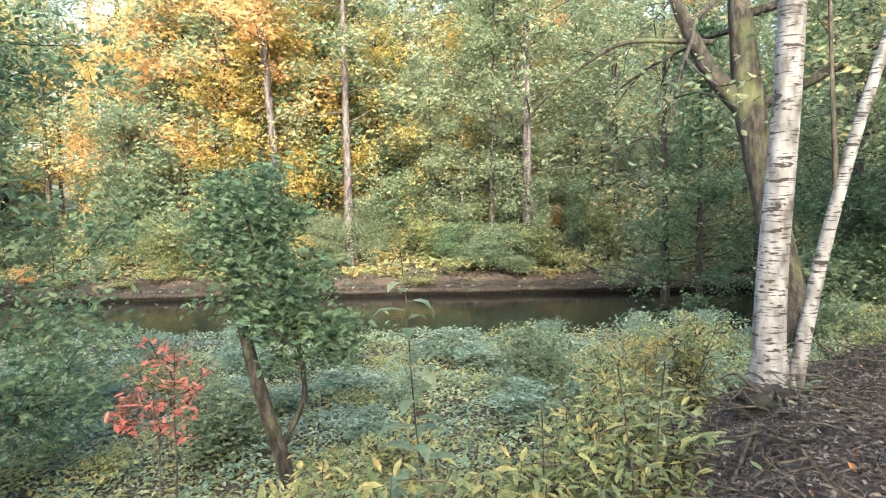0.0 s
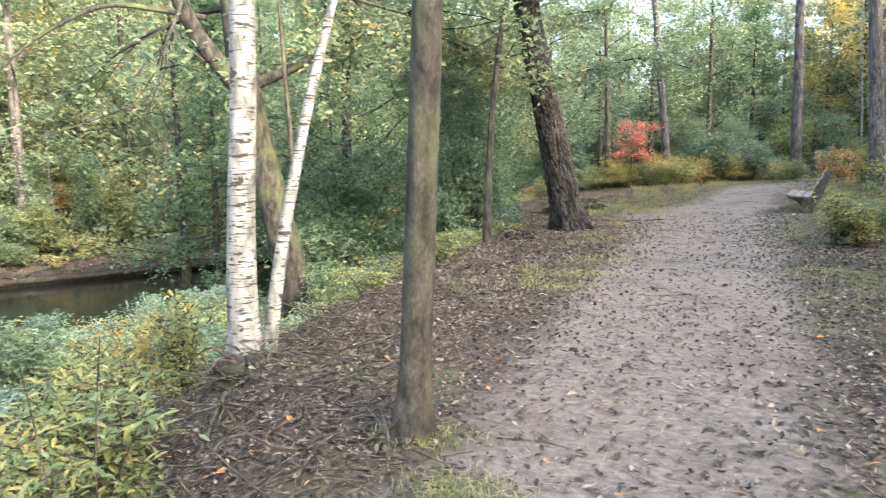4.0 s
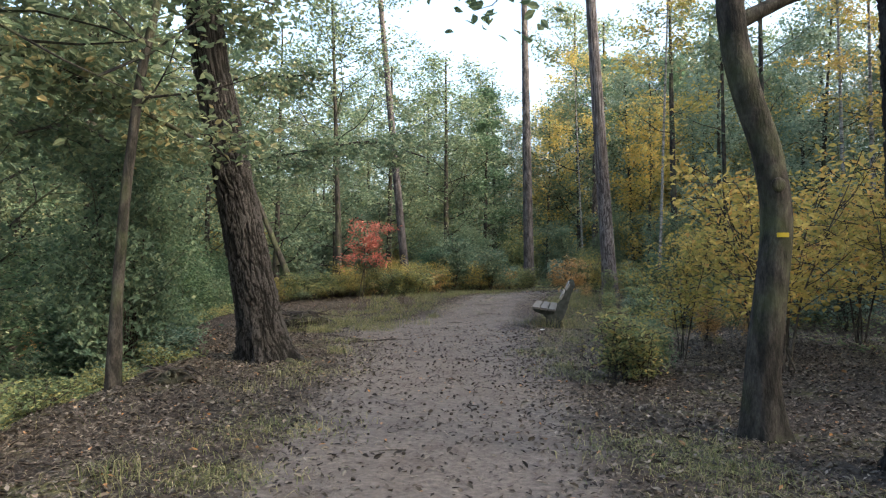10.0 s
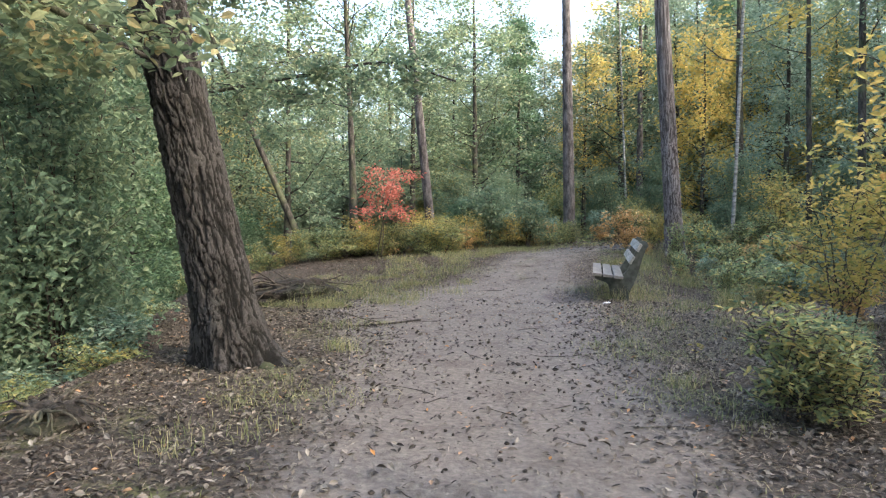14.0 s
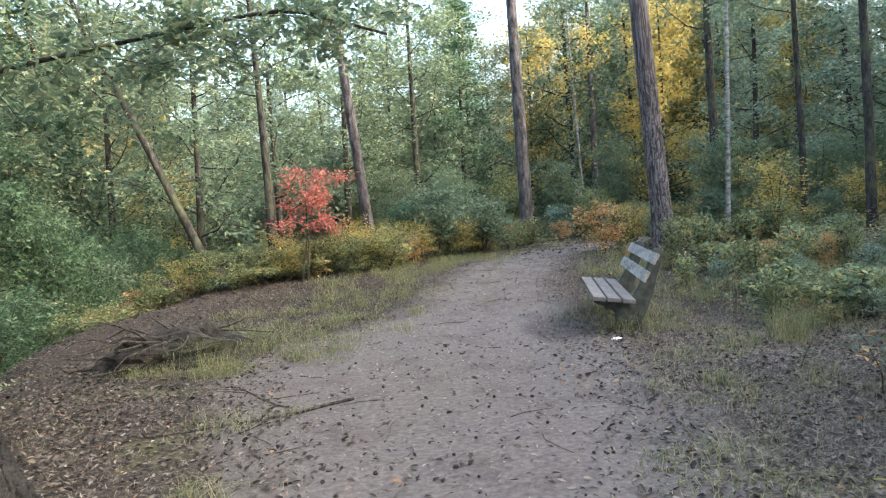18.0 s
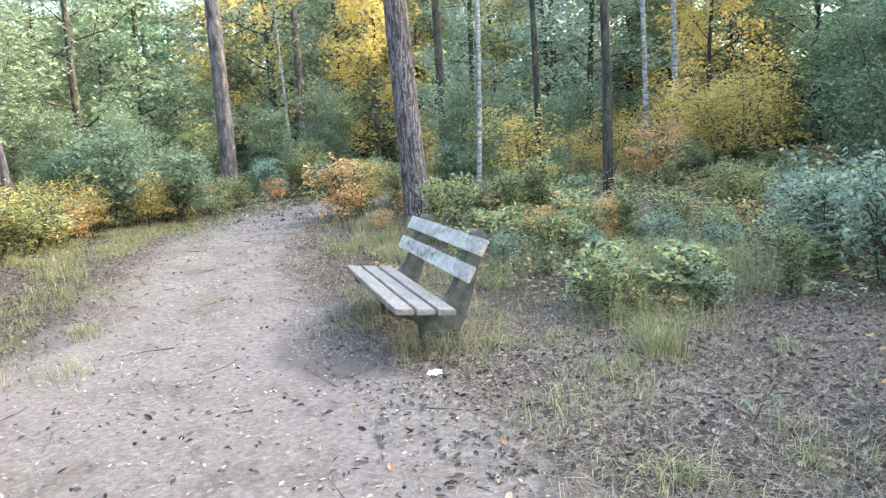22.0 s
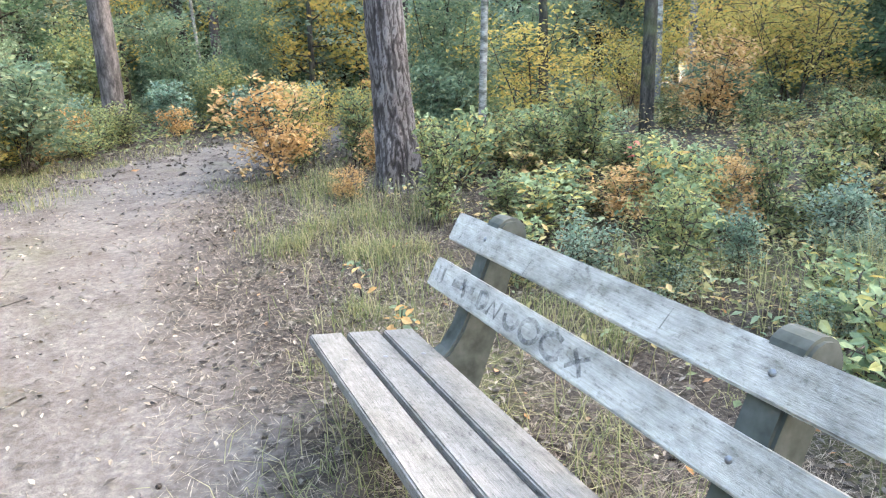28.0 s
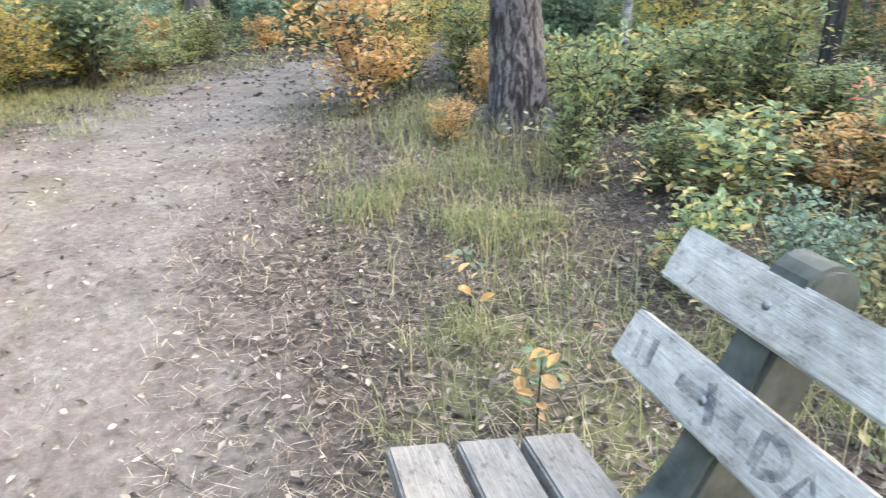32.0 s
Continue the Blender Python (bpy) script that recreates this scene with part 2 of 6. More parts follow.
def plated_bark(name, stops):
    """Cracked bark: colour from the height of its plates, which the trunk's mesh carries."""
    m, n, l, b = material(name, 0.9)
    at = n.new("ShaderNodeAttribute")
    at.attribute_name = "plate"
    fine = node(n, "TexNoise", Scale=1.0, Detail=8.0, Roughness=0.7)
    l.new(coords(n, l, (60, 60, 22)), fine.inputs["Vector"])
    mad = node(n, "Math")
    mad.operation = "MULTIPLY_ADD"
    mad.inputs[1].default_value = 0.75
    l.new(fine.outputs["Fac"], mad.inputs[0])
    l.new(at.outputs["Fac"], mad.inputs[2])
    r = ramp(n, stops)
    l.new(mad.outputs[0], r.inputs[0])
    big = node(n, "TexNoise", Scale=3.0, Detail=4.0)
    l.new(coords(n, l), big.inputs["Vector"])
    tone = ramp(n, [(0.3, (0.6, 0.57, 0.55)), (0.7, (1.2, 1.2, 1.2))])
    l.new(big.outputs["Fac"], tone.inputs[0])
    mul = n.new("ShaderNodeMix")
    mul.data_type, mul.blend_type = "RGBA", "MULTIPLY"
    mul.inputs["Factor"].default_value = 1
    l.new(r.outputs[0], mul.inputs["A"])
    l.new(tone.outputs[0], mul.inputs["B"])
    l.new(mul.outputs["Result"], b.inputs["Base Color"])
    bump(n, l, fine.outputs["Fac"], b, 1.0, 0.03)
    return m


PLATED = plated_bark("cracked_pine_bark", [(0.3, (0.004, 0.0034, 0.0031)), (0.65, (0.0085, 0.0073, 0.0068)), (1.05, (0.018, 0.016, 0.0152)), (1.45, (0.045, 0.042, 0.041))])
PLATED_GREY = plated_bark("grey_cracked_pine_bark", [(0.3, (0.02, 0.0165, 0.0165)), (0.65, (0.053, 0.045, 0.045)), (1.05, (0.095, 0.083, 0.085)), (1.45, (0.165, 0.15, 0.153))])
FLOOR = ground_material()
G = {
    "green": leaf_material("green_leaves", [(0.0, (0.095, 0.155, 0.105)), (0.5, (0.165, 0.23, 0.15)), (0.85, (0.255, 0.30, 0.18)), (1.0, (0.42, 0.38, 0.19))]),
    "dark": leaf_material("dark_green_leaves", [(0.0, (0.06, 0.11, 0.072)), (0.6, (0.11, 0.182, 0.105)), (1.0, (0.19, 0.26, 0.135))]),
    "oak": leaf_material("oak_leaves", [(0.0, (0.095, 0.15, 0.095)), (0.5, (0.17, 0.225, 0.135)), (0.85, (0.27, 0.295, 0.165)), (1.0, (0.48, 0.36, 0.17))]),
    "yellow": leaf_material("yellow_leaves", [(0.0, (0.27, 0.29, 0.10)), (0.4, (0.46, 0.38, 0.12)), (0.8, (0.58, 0.43, 0.14)), (1.0, (0.54, 0.30, 0.10))], 0.62),
    "orange": leaf_material("orange_leaves", [(0.0, (0.38, 0.25, 0.10)), (0.5, (0.55, 0.33, 0.14)), (1.0, (0.62, 0.45, 0.24))]),
    "red": leaf_material("red_leaves", [(0.0, (0.46, 0.13, 0.10)), (0.6, (0.60, 0.20, 0.16)), (1.0, (0.60, 0.34, 0.24))]),
    "blue": leaf_material("bluish_green_leaves", [(0.0, (0.13, 0.20, 0.15)), (0.5, (0.22, 0.30, 0.225)), (0.85, (0.34, 0.40, 0.29)), (1.0, (0.52, 0.46, 0.24))]),
    "teal": leaf_material("pale_bluish_leaves", [(0.0, (0.095, 0.175, 0.13)), (0.5, (0.2, 0.3, 0.235)), (0.85, (0.33, 0.41, 0.31)), (1.0, (0.46, 0.44, 0.26))]),
    "mixed": leaf_material("mixed_bramble_leaves", [(0.0, (0.11, 0.155, 0.085)), (0.4, (0.20, 0.25, 0.125)), (0.75, (0.34, 0.34, 0.14)), (1.0, (0.50, 0.37, 0.14))]),
    "herb": leaf_material("pale_herb_leaves", [(0.0, (0.16, 0.24, 0.15)), (0.45, (0.26, 0.34, 0.215)), (0.8, (0.38, 0.43, 0.27)), (1.0, (0.56, 0.45, 0.18))]),
    "bench_herb": leaf_material("bluish_herb_leaves", [(0.0, (0.15, 0.225, 0.13)), (0.45, (0.26, 0.33, 0.19)), (0.72, (0.40, 0.43, 0.22)), (0.86, (0.54, 0.46, 0.16)), (1.0, (0.6, 0.36, 0.15))], 0.5, 0.15),
    "tan": leaf_material("tan_autumn_leaves", [(0.0, (0.17, 0.19, 0.09)), (0.35, (0.32, 0.29, 0.13)), (0.7, (0.48, 0.37, 0.17)), (0.9, (0.56, 0.39, 0.2)), (1.0, (0.58, 0.27, 0.13))], 0.5, 0.1),
    "grass": leaf_material("grass_blades", [(0.0, (0.09, 0.13, 0.05)), (0.45, (0.21, 0.23, 0.10)), (0.75, (0.36, 0.33, 0.17)), (1.0, (0.46, 0.40, 0.26))]),
    "dead": leaf_material("dry_leaves", [(0.0, (0.02, 0.0155, 0.0125)), (0.4, (0.054, 0.043, 0.034)), (0.7, (0.105, 0.086, 0.069)), (0.9, (0.18, 0.152, 0.125)), (0.975, (0.28, 0.245, 0.205)), (1.0, (0.4, 0.18, 0.055))], 0.1, 0.0),
    "straw": leaf_material("dry_straw", [(0.0, (0.125, 0.095, 0.073)), (0.5, (0.265, 0.212, 0.163)), (1.0, (0.41, 0.345, 0.272))], 0.1, 0.0),
}


# ---- mesh tools ----
def mk(name, V, F, mat, parent=None, smooth=False, label=""):
    """One mesh object of quads."""
    me = bpy.data.meshes.new(name)
    V, F = np.asarray(V, np.float32), np.asarray(F, np.int32)
    me.vertices.add(len(V))
    me.vertices.foreach_set("co", V.ravel())
    me.loops.add(F.size)
    me.loops.foreach_set("vertex_index", F.ravel())
    me.polygons.add(len(F))
    me.polygons.foreach_set("loop_start", np.arange(0, F.size, F.shape[1], dtype=np.int32))
    me.polygons.foreach_set("use_smooth", np.full(len(F), smooth))
    me.update(calc_edges=True)
    me.materials.append(mat)
    ob = new(name, me)
    ob.parent = parent
    if label:
        tagged(ob, label)
    return ob


def part(name, bm, mat, parent, label=""):
    me = bpy.data.meshes.new(name)
    bm.to_mesh(me)
    bm.free()
    me.materials.append(mat)
    ob = new(name, me)
    ob.parent = parent
    if label:
        tagged(ob, label)
    return ob


def thing(name, label, category, x, y, z=None, group="", rz=0.0, s=1.0):
    e = new(name)
    e.empty_display_size = 0.2
    e.matrix_basis = pose(x, y, H(x, y) if z is None else z, 0, 0, rz) @ Matrix.Scale(s, 4)
    return tagged(e, label, category, group)


def tube(P, R, k=8):
    P, R = np.asarray(P, float), np.asarray(R, float)
    D = np.gradient(P, axis=0)
    D /= np.linalg.norm(D, axis=1)[:, None] + 1e-9
    ref = np.where(np.abs(D[:, 2:3]) > 0.8, np.array([[1.0, 0, 0]]), np.array([[0, 0, 1.0]]))
    if np.abs(D[:, 2]).mean() > 0.6:
        ref = np.tile([1.0, 0, 0], (len(P), 1))
    else:
        ref = np.tile([0.13, 0.21, 1.0], (len(P), 1))
    A = np.cross(D, ref)
    A /= np.linalg.norm(A, axis=1)[:, None] + 1e-9
    B = np.cross(D, A)
    th = np.linspace(0, 2 * np.pi, k, endpoint=False)
    V = P[:, None] + R[:, None, None] * (np.cos(th)[None, :, None] * A[:, None] + np.sin(th)[None, :, None] * B[:, None])
    i, j = np.meshgrid(np.arange(len(P) - 1), np.arange(k), indexing="ij")
    a, b2 = i * k + j, i * k + (j + 1) % k
    F = np.stack([a, b2, b2 + k, a + k], -1).reshape(-1, 4)
    return V.reshape(-1, 3), F


def joined(items):
    Vs, Fs, n = [], [], 0
    for V, F in items:
        Vs.append(V)
        Fs.append(F + n)
        n += len(V)
    return np.concatenate(Vs), np.concatenate(Fs)


def leaves(rng, C, size, width=0.5, up=0.6, droop=0.3, vary=0.35, fine=False):
    """A folded leaf at each centre; a fine one has a rounded outline and a drooping tip."""
    C = np.asarray(C, float)
    n = len(C)
    az = rng.uniform(0, 2 * np.pi, n)
    ax = np.stack([np.cos(az), np.sin(az), -droop + rng.normal(0, 0.35, n)], 1)
    ax /= np.linalg.norm(ax, axis=1)[:, None]
    nm = rng.normal(0, 1, (n, 3)) * (1 - up) + np.array([0, 0, up])
    side = np.cross(nm, ax)
    side /= np.linalg.norm(side, axis=1)[:, None] + 1e-9
    nm = np.cross(ax, side)
    s = (size * rng.uniform(1 - vary, 1 + vary, n))[:, None]
    w = s * width * 0.5
    if fine:
        mid = nm * w * 0.35
        V = np.stack([C - ax * s * 0.5, C - ax * s * 0.15 + side * w + mid, C + ax * s * 0.2 + side * w * 0.8 + mid * 0.8, C + ax * s * 0.5 - nm * s * 0.06,
                      C + ax * s * 0.2 - side * w * 0.8 + mid * 0.8, C - ax * s * 0.15 - side * w + mid], 1).reshape(-1, 3)
        a = np.arange(n)[:, None] * 6
        return V, np.concatenate([a + [0, 1, 2, 3], a + [0, 3, 4, 5]])
    V = np.stack([C - ax * s * 0.5, C + side * w + nm * w * 0.35, C + ax * s * 0.5, C - side * w + nm * w * 0.35], 1).reshape(-1, 3)
    return V, np.arange(4 * n).reshape(-1, 4)


def bent(rng, p, d, length, n, curve=0.15, lift=0.0):
    """A crooked line from p towards d."""
    pts, d = [np.array(p, float)], np.array(d, float) / np.linalg.norm(d)
    for _ in range(n - 1):
        d = d + rng.normal(0, curve, 3) + np.array([0, 0, lift])
        d /= np.linalg.norm(d)
        pts.append(pts[-1] + d * length / (n - 1))
    return np.array(pts)


def grow(rng, trunk_pts, radii, limbs, crown0, spread, rise=0.35, lift=0.04, subs=5, per=60, leaf=0.1, spreadcl=0.22, taper=0.5, limb_r=0.3, keep=None, width=0.5, up=0.42, fine=False):
    """Wood and leaves of a tree on its trunk's line: limbs from the fraction crown0 up."""
    P = np.asarray(trunk_pts, float)
    L = np.r_[0, np.cumsum(np.linalg.norm(np.diff(P, axis=0), axis=1))]
    wood, cents = [], []
    az = rng.uniform(0, 6.28)
    for i in range(limbs):
        f = crown0 + (0.98 - crown0) * (i + rng.uniform(0, 1)) / limbs
        p = np.array([np.interp(f * L[-1], L, P[:, k]) for k in range(3)])
        r0 = np.interp(f * L[-1], L, radii)
        az += 2.4 + rng.normal(0, 0.4)
        if keep is not None:
            az = rng.uniform(*keep)
        reach = spread * (1 - taper * (f - crown0) / (1 - crown0 + 1e-6)) * rng.uniform(0.65, 1.15)
        d = (math.cos(az), math.sin(az), rise + rng.normal(0, 0.2))
        line = bent(rng, p, d, reach, 7, 0.16, lift)
        rl = max(r0 * limb_r, 0.006)
        wood.append(tube(line, np.linspace(rl, 0.004, 7), 5))
        for k in range(subs):
            q = rng.uniform(0.3, 1.0)
            s = np.array([np.interp(q * 6, np.arange(7), line[:, c]) for c in range(3)])
            sd = line[-1] - line[0]
            sd = sd / (np.linalg.norm(sd) + 1e-9) + rng.normal(0, 0.7, 3)
            sub = bent(rng, s, sd, reach * rng.uniform(0.25, 0.5), 5, 0.2, 0.0)
            wood.append(tube(sub, np.linspace(max(rl * 0.4, 0.004), 0.002, 5), 3))
            m = max(3, int(per * rng.uniform(0.6, 1.4)))
            w = rng.uniform(0.15, 1.0, m) * 4
            base = np.stack([np.interp(w, np.arange(5), sub[:, c]) for c in range(3)], 1)
            cents.append(base + rng.normal(0, spreadcl, (m, 3)) * np.array([1, 1, 0.6]))
    C = np.concatenate(cents)
    return joined(wood), leaves(rng, C, leaf, width, up, fine=fine)


def trunk_line(rng, h, lean=(0, 0), wobble=0.02, n=12):
    z = np.linspace(0, 1, n)
    w = np.cumsum(rng.normal(0, wobble, (n, 2)), axis=0) * h / n
    w -= w[0]
    return np.stack([lean[0] * z * h + w[:, 0], lean[1] * z * h + w[:, 1], z * h], 1)


def taper_radii(r, n, flare=0.5, top=0.25):
    z = np.linspace(0, 1, n)
    return r * ((1 - z) * (1 - top) + top) * (1 + flare * np.exp(-z * n * 0.9))


# ---- places of the single things ----
PINE_L, PINE_R, CURVE = (-2.1, 9.2), (3.13, 4.27), (2.59, 5.34)
GREY, THIN, BIRCH_XY, OAK = (-0.57, -0.45), (-2.94, 6.95), (-2.6, 0.81), (-6.08, 6.3)
FAR_PINES = [(2.55, 28.0, -0.01, 0.2, 17), (4.15, 19.3, -0.055, 0.178, 17), (-2.15, 26.0, -0.09, 0.15, 17)]
DARK_STEMS = [(-3.55, 20.3, [(0, 0, 0), (0, 0, 2), (-0.05, 0, 4), (-0.2, 0, 9)], 0.09),
              (-4.85, 20.5, [(0, 0, 0), (-0.35, 0, 0.9), (-1.15, 0, 2.8), (-2.2, 0, 5.2), (-3.2, 0, 8)], 0.085)]
BENCH_XY, BENCH_Z, BENCH_RZ = (1.735, 14.813), 0.013, -97.3
STEMS = [("birch", 5.6, 20.0, 0.042, 0.05), ("oak", 8.2, 22.0, 0.07, 0.0), ("oak", 8.6, 20.2, 0.09, 0.01), ("birch", 12.6, 23.6, 0.07, 0.0), ("birch", 13.4, 23.4, 0.08, 0.01),
         ("pine", 13.6, 17.6, 0.17, 0.0), ("pine", 14.6, 16.2, 0.15, 0.01), ("birch", 14.6, 15.0, 0.09, 0.02), ("oak", 7.6, 25.5, 0.12, 0.0), ("pine", 6.4, 35.5, 0.16, 0.01), ("birch", 5.6, 34.0, 0.05, -0.03)]


# ---- lie of the land ----
EDGE_Y = (-40, -8, -3, -1.3, -0.4, 0.6, 3, 6.7, 9, 11, 15, 19.3, 27.4, 80)
EDGE_X = (-2.0, -0.5, -0.5, -0.75, -1.3, -1.95, -2.55, -2.8, -3.1, -3.8, -5.3, -6.3, -7.0, -14.0)
WAY_Y = (-40, -6, 0, 5, 10, 14, 16.9, 18.4, 21, 23, 25, 27, 31, 45, 80)
WAY_X = (0.6, 0.5, 0.4, 0.3, 0.2, 0.38, 0.72, 0.97, 1.75, 2.7, 4.3, 6.5, 11.5, 28.0, 60.0)
BARE = 1.3
POND_A, POND_U, POND_R = np.array([0.6, -3.6]), np.array([-0.88, 0.475]), np.array([0.475, 0.88])


def smooth01(v):
    v = np.clip(v, 0, 1)
    return v * v * (3 - 2 * v)


def pond_uv(x, y):
    dx, dy = np.asarray(x) - POND_A[0], np.asarray(y) - POND_A[1]
    return dx * POND_U[0] + dy * POND_U[1], dx * POND_R[0] + dy * POND_R[1]


def land(x, y):
    """Height of the ground."""
    x, y = np.asarray(x, float), np.asarray(y, float)
    d = np.interp(y, EDGE_Y, EDGE_X) - x + 0.16 * np.sin(y * 2.3 + x) * np.sin(y * 0.9 + 1.7) + 0.07 * np.sin(y * 6.1 - x * 2)
    z = -1.75 * (1 - np.exp(-(np.maximum(d, 0) / 2.2) ** 1.3))
    u, v = pond_uv(x, y)
    inside = smooth01((u - 14.5) / 2.5) * (1 - smooth01((u - 22.5) / 1.2)) * (1 - smooth01((v - 15) / 4))
    z = z - 1.1 * inside
    z = z + (2.6 * smooth01((u - 23.5) / 16) + 0.25 * smooth01((u - 22.8) / 0.7)) * (1 - smooth01((v - 24) / 12)) * (d > 0)
    z = z - 0.12 * smooth01((8 - y) / 10) * (d < 3)
    # the path climbs a little past the bench
    z = z + 0.47 * smooth01((y - 14.8) / 5.2) * (1 - smooth01((d - 1) / 7))
    off = x - np.interp(y, WAY_Y, WAY_X)
    z = z + 0.5 * smooth01((off - 3) / 14)
    z = z + 0.05 * np.sin(x * 1.3 + y * 0.7) * np.sin(y * 0.9 - x * 0.4) * smooth01((np.abs(off) - 1.2) / 2)
    z = z + 0.012 * np.sin(x * 3.1 + 1.3 * y) * np.sin(y * 2.7 - x)
    return z


def H(x, y):
    return float(land(x, y))


def stretch(lo, hi, step, far):
    core = np.arange(lo, hi + step / 2, step)
    out, s, v = [], step, 0.0
    while v < far:
        s *= 1.05 if v < 40 else 1.3
        v += s
        out.append(v)
    out = np.array(out)
    return np.r_[lo - out[::-1], core, hi + out]


def build_ground():
    xs, ys = stretch(-7, 8, 0.14, 600), stretch(-6, 27, 0.14, 600)
    X, Y = np.meshgrid(xs, ys, indexing="ij")
    V = np.stack([X, Y, land(X, Y)], -1).reshape(-1, 3)
    i, j = np.meshgrid(np.arange(len(xs) - 1), np.arange(len(ys) - 1), indexing="ij")
    a = i * len(ys) + j
    F = np.stack([a, a + len(ys), a + len(ys) + 1, a + 1], -1).reshape(-1, 4)
    ob = mk("ground", V, F, FLOOR, smooth=True)
    off = V[:, 0] - np.interp(V[:, 1], WAY_Y, WAY_X)
    off = np.where(off < 0, -off - BARE * np.exp(-((V[:, 1] - 13.6) / 2.4) ** 2), off)
    half = np.interp(V[:, 1], (-6, 1, 5, 11, 15, 19, 22, 25, 40), (0.7, 0.8, 0.95, 1.45, 1.25, 1.1, 1.3, 1.6, 1.6))
    at = ob.data.attributes.new("trodden", "FLOAT", "POINT")
    at.data.foreach_set("value", ((1 - smooth01((off - half + 0.55) / 1.1)) * np.interp(V[:, 1], (-1, 3, 13, 16.5), (0.72, 1, 1, 0.47))).astype(np.float32))
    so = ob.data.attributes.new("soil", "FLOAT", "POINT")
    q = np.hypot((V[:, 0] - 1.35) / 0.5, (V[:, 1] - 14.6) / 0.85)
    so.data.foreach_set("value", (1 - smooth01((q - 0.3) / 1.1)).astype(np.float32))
    return tagged(ob, "forest floor of leaf litter with a trodden sandy path", "ground", kind="structure")


build_ground()

# pond
wm, wnod, wl, wb = material("pond_water", 0.12)
wb.inputs["Base Color"].default_value = (0.008, 0.009, 0.009, 1)
wb.inputs["Specular IOR Level"].default_value = 0.5
wt = node(wnod, "TexNoise", Scale=3.0, Detail=3.0)
bump(wnod, wl, wt.outputs["Fac"], wb, 0.12, 0.03)
c = [POND_A + POND_U * u + POND_R * v for u, v in ((12, -90), (25, -90), (25, 22), (12, 22))]
tagged(mk("water", [(p[0], p[1], -2.0) for p in c], [[0, 1, 2, 3]], wm), "dark still pond water under overhanging trees", "water", kind="structure")

# ---- trees beside the path ----
def ridged(P, R, k, depth, freq, seed, roots=0):
    """A trunk with furrowed bark and root flares."""
    V, F = tube(P, R, k)
    m = len(P)
    W = V.reshape(m, k, 3).copy()
    th = np.linspace(0, 2 * np.pi, k, endpoint=False)
    for i in range(m):
        z = P[i][2]
        for j in range(k):
            v = Vector((math.cos(th[j]) * freq, math.sin(th[j]) * freq, z * 2.2 + seed))
            n1 = noise.noise(v)
            n2 = noise.noise(Vector((v.x * 2.7, v.y * 2.7, z * 7 + seed)))
            ridge = min(abs(n1) * 2.6, 0.55) - 0.35 + 0.4 * n2
            f = 1 + ridge * depth / R[i]
            if roots:
                f += 0.55 * max(0.0, math.cos(roots * th[j] + seed)) * math.exp(-z * 6)
            W[i, j] = P[i] + (W[i, j] - P[i]) * f
    return W.reshape(-1, 3), F


def plated(P, R, k, depth, seed, roots):
    """A trunk with long bark plates between deep cracks."""
    V, F = tube(P, R, k)
    m = len(P)
    W = V.reshape(m, k, 3).copy()
    th = np.linspace(0, 2 * np.pi, k, endpoint=False)
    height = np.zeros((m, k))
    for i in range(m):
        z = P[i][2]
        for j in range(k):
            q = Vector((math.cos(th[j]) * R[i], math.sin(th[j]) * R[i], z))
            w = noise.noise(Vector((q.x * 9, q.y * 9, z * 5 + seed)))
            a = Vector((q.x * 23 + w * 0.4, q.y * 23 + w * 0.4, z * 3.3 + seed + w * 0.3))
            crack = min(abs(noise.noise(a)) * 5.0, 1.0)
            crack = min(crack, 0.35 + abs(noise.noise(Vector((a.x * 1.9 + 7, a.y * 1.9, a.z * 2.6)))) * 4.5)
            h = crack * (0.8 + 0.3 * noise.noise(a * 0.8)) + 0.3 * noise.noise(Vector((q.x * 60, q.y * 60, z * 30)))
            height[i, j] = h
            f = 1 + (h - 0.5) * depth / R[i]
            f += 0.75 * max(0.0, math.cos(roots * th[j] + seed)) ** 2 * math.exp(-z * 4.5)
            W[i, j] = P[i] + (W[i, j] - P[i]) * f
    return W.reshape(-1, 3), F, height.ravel()


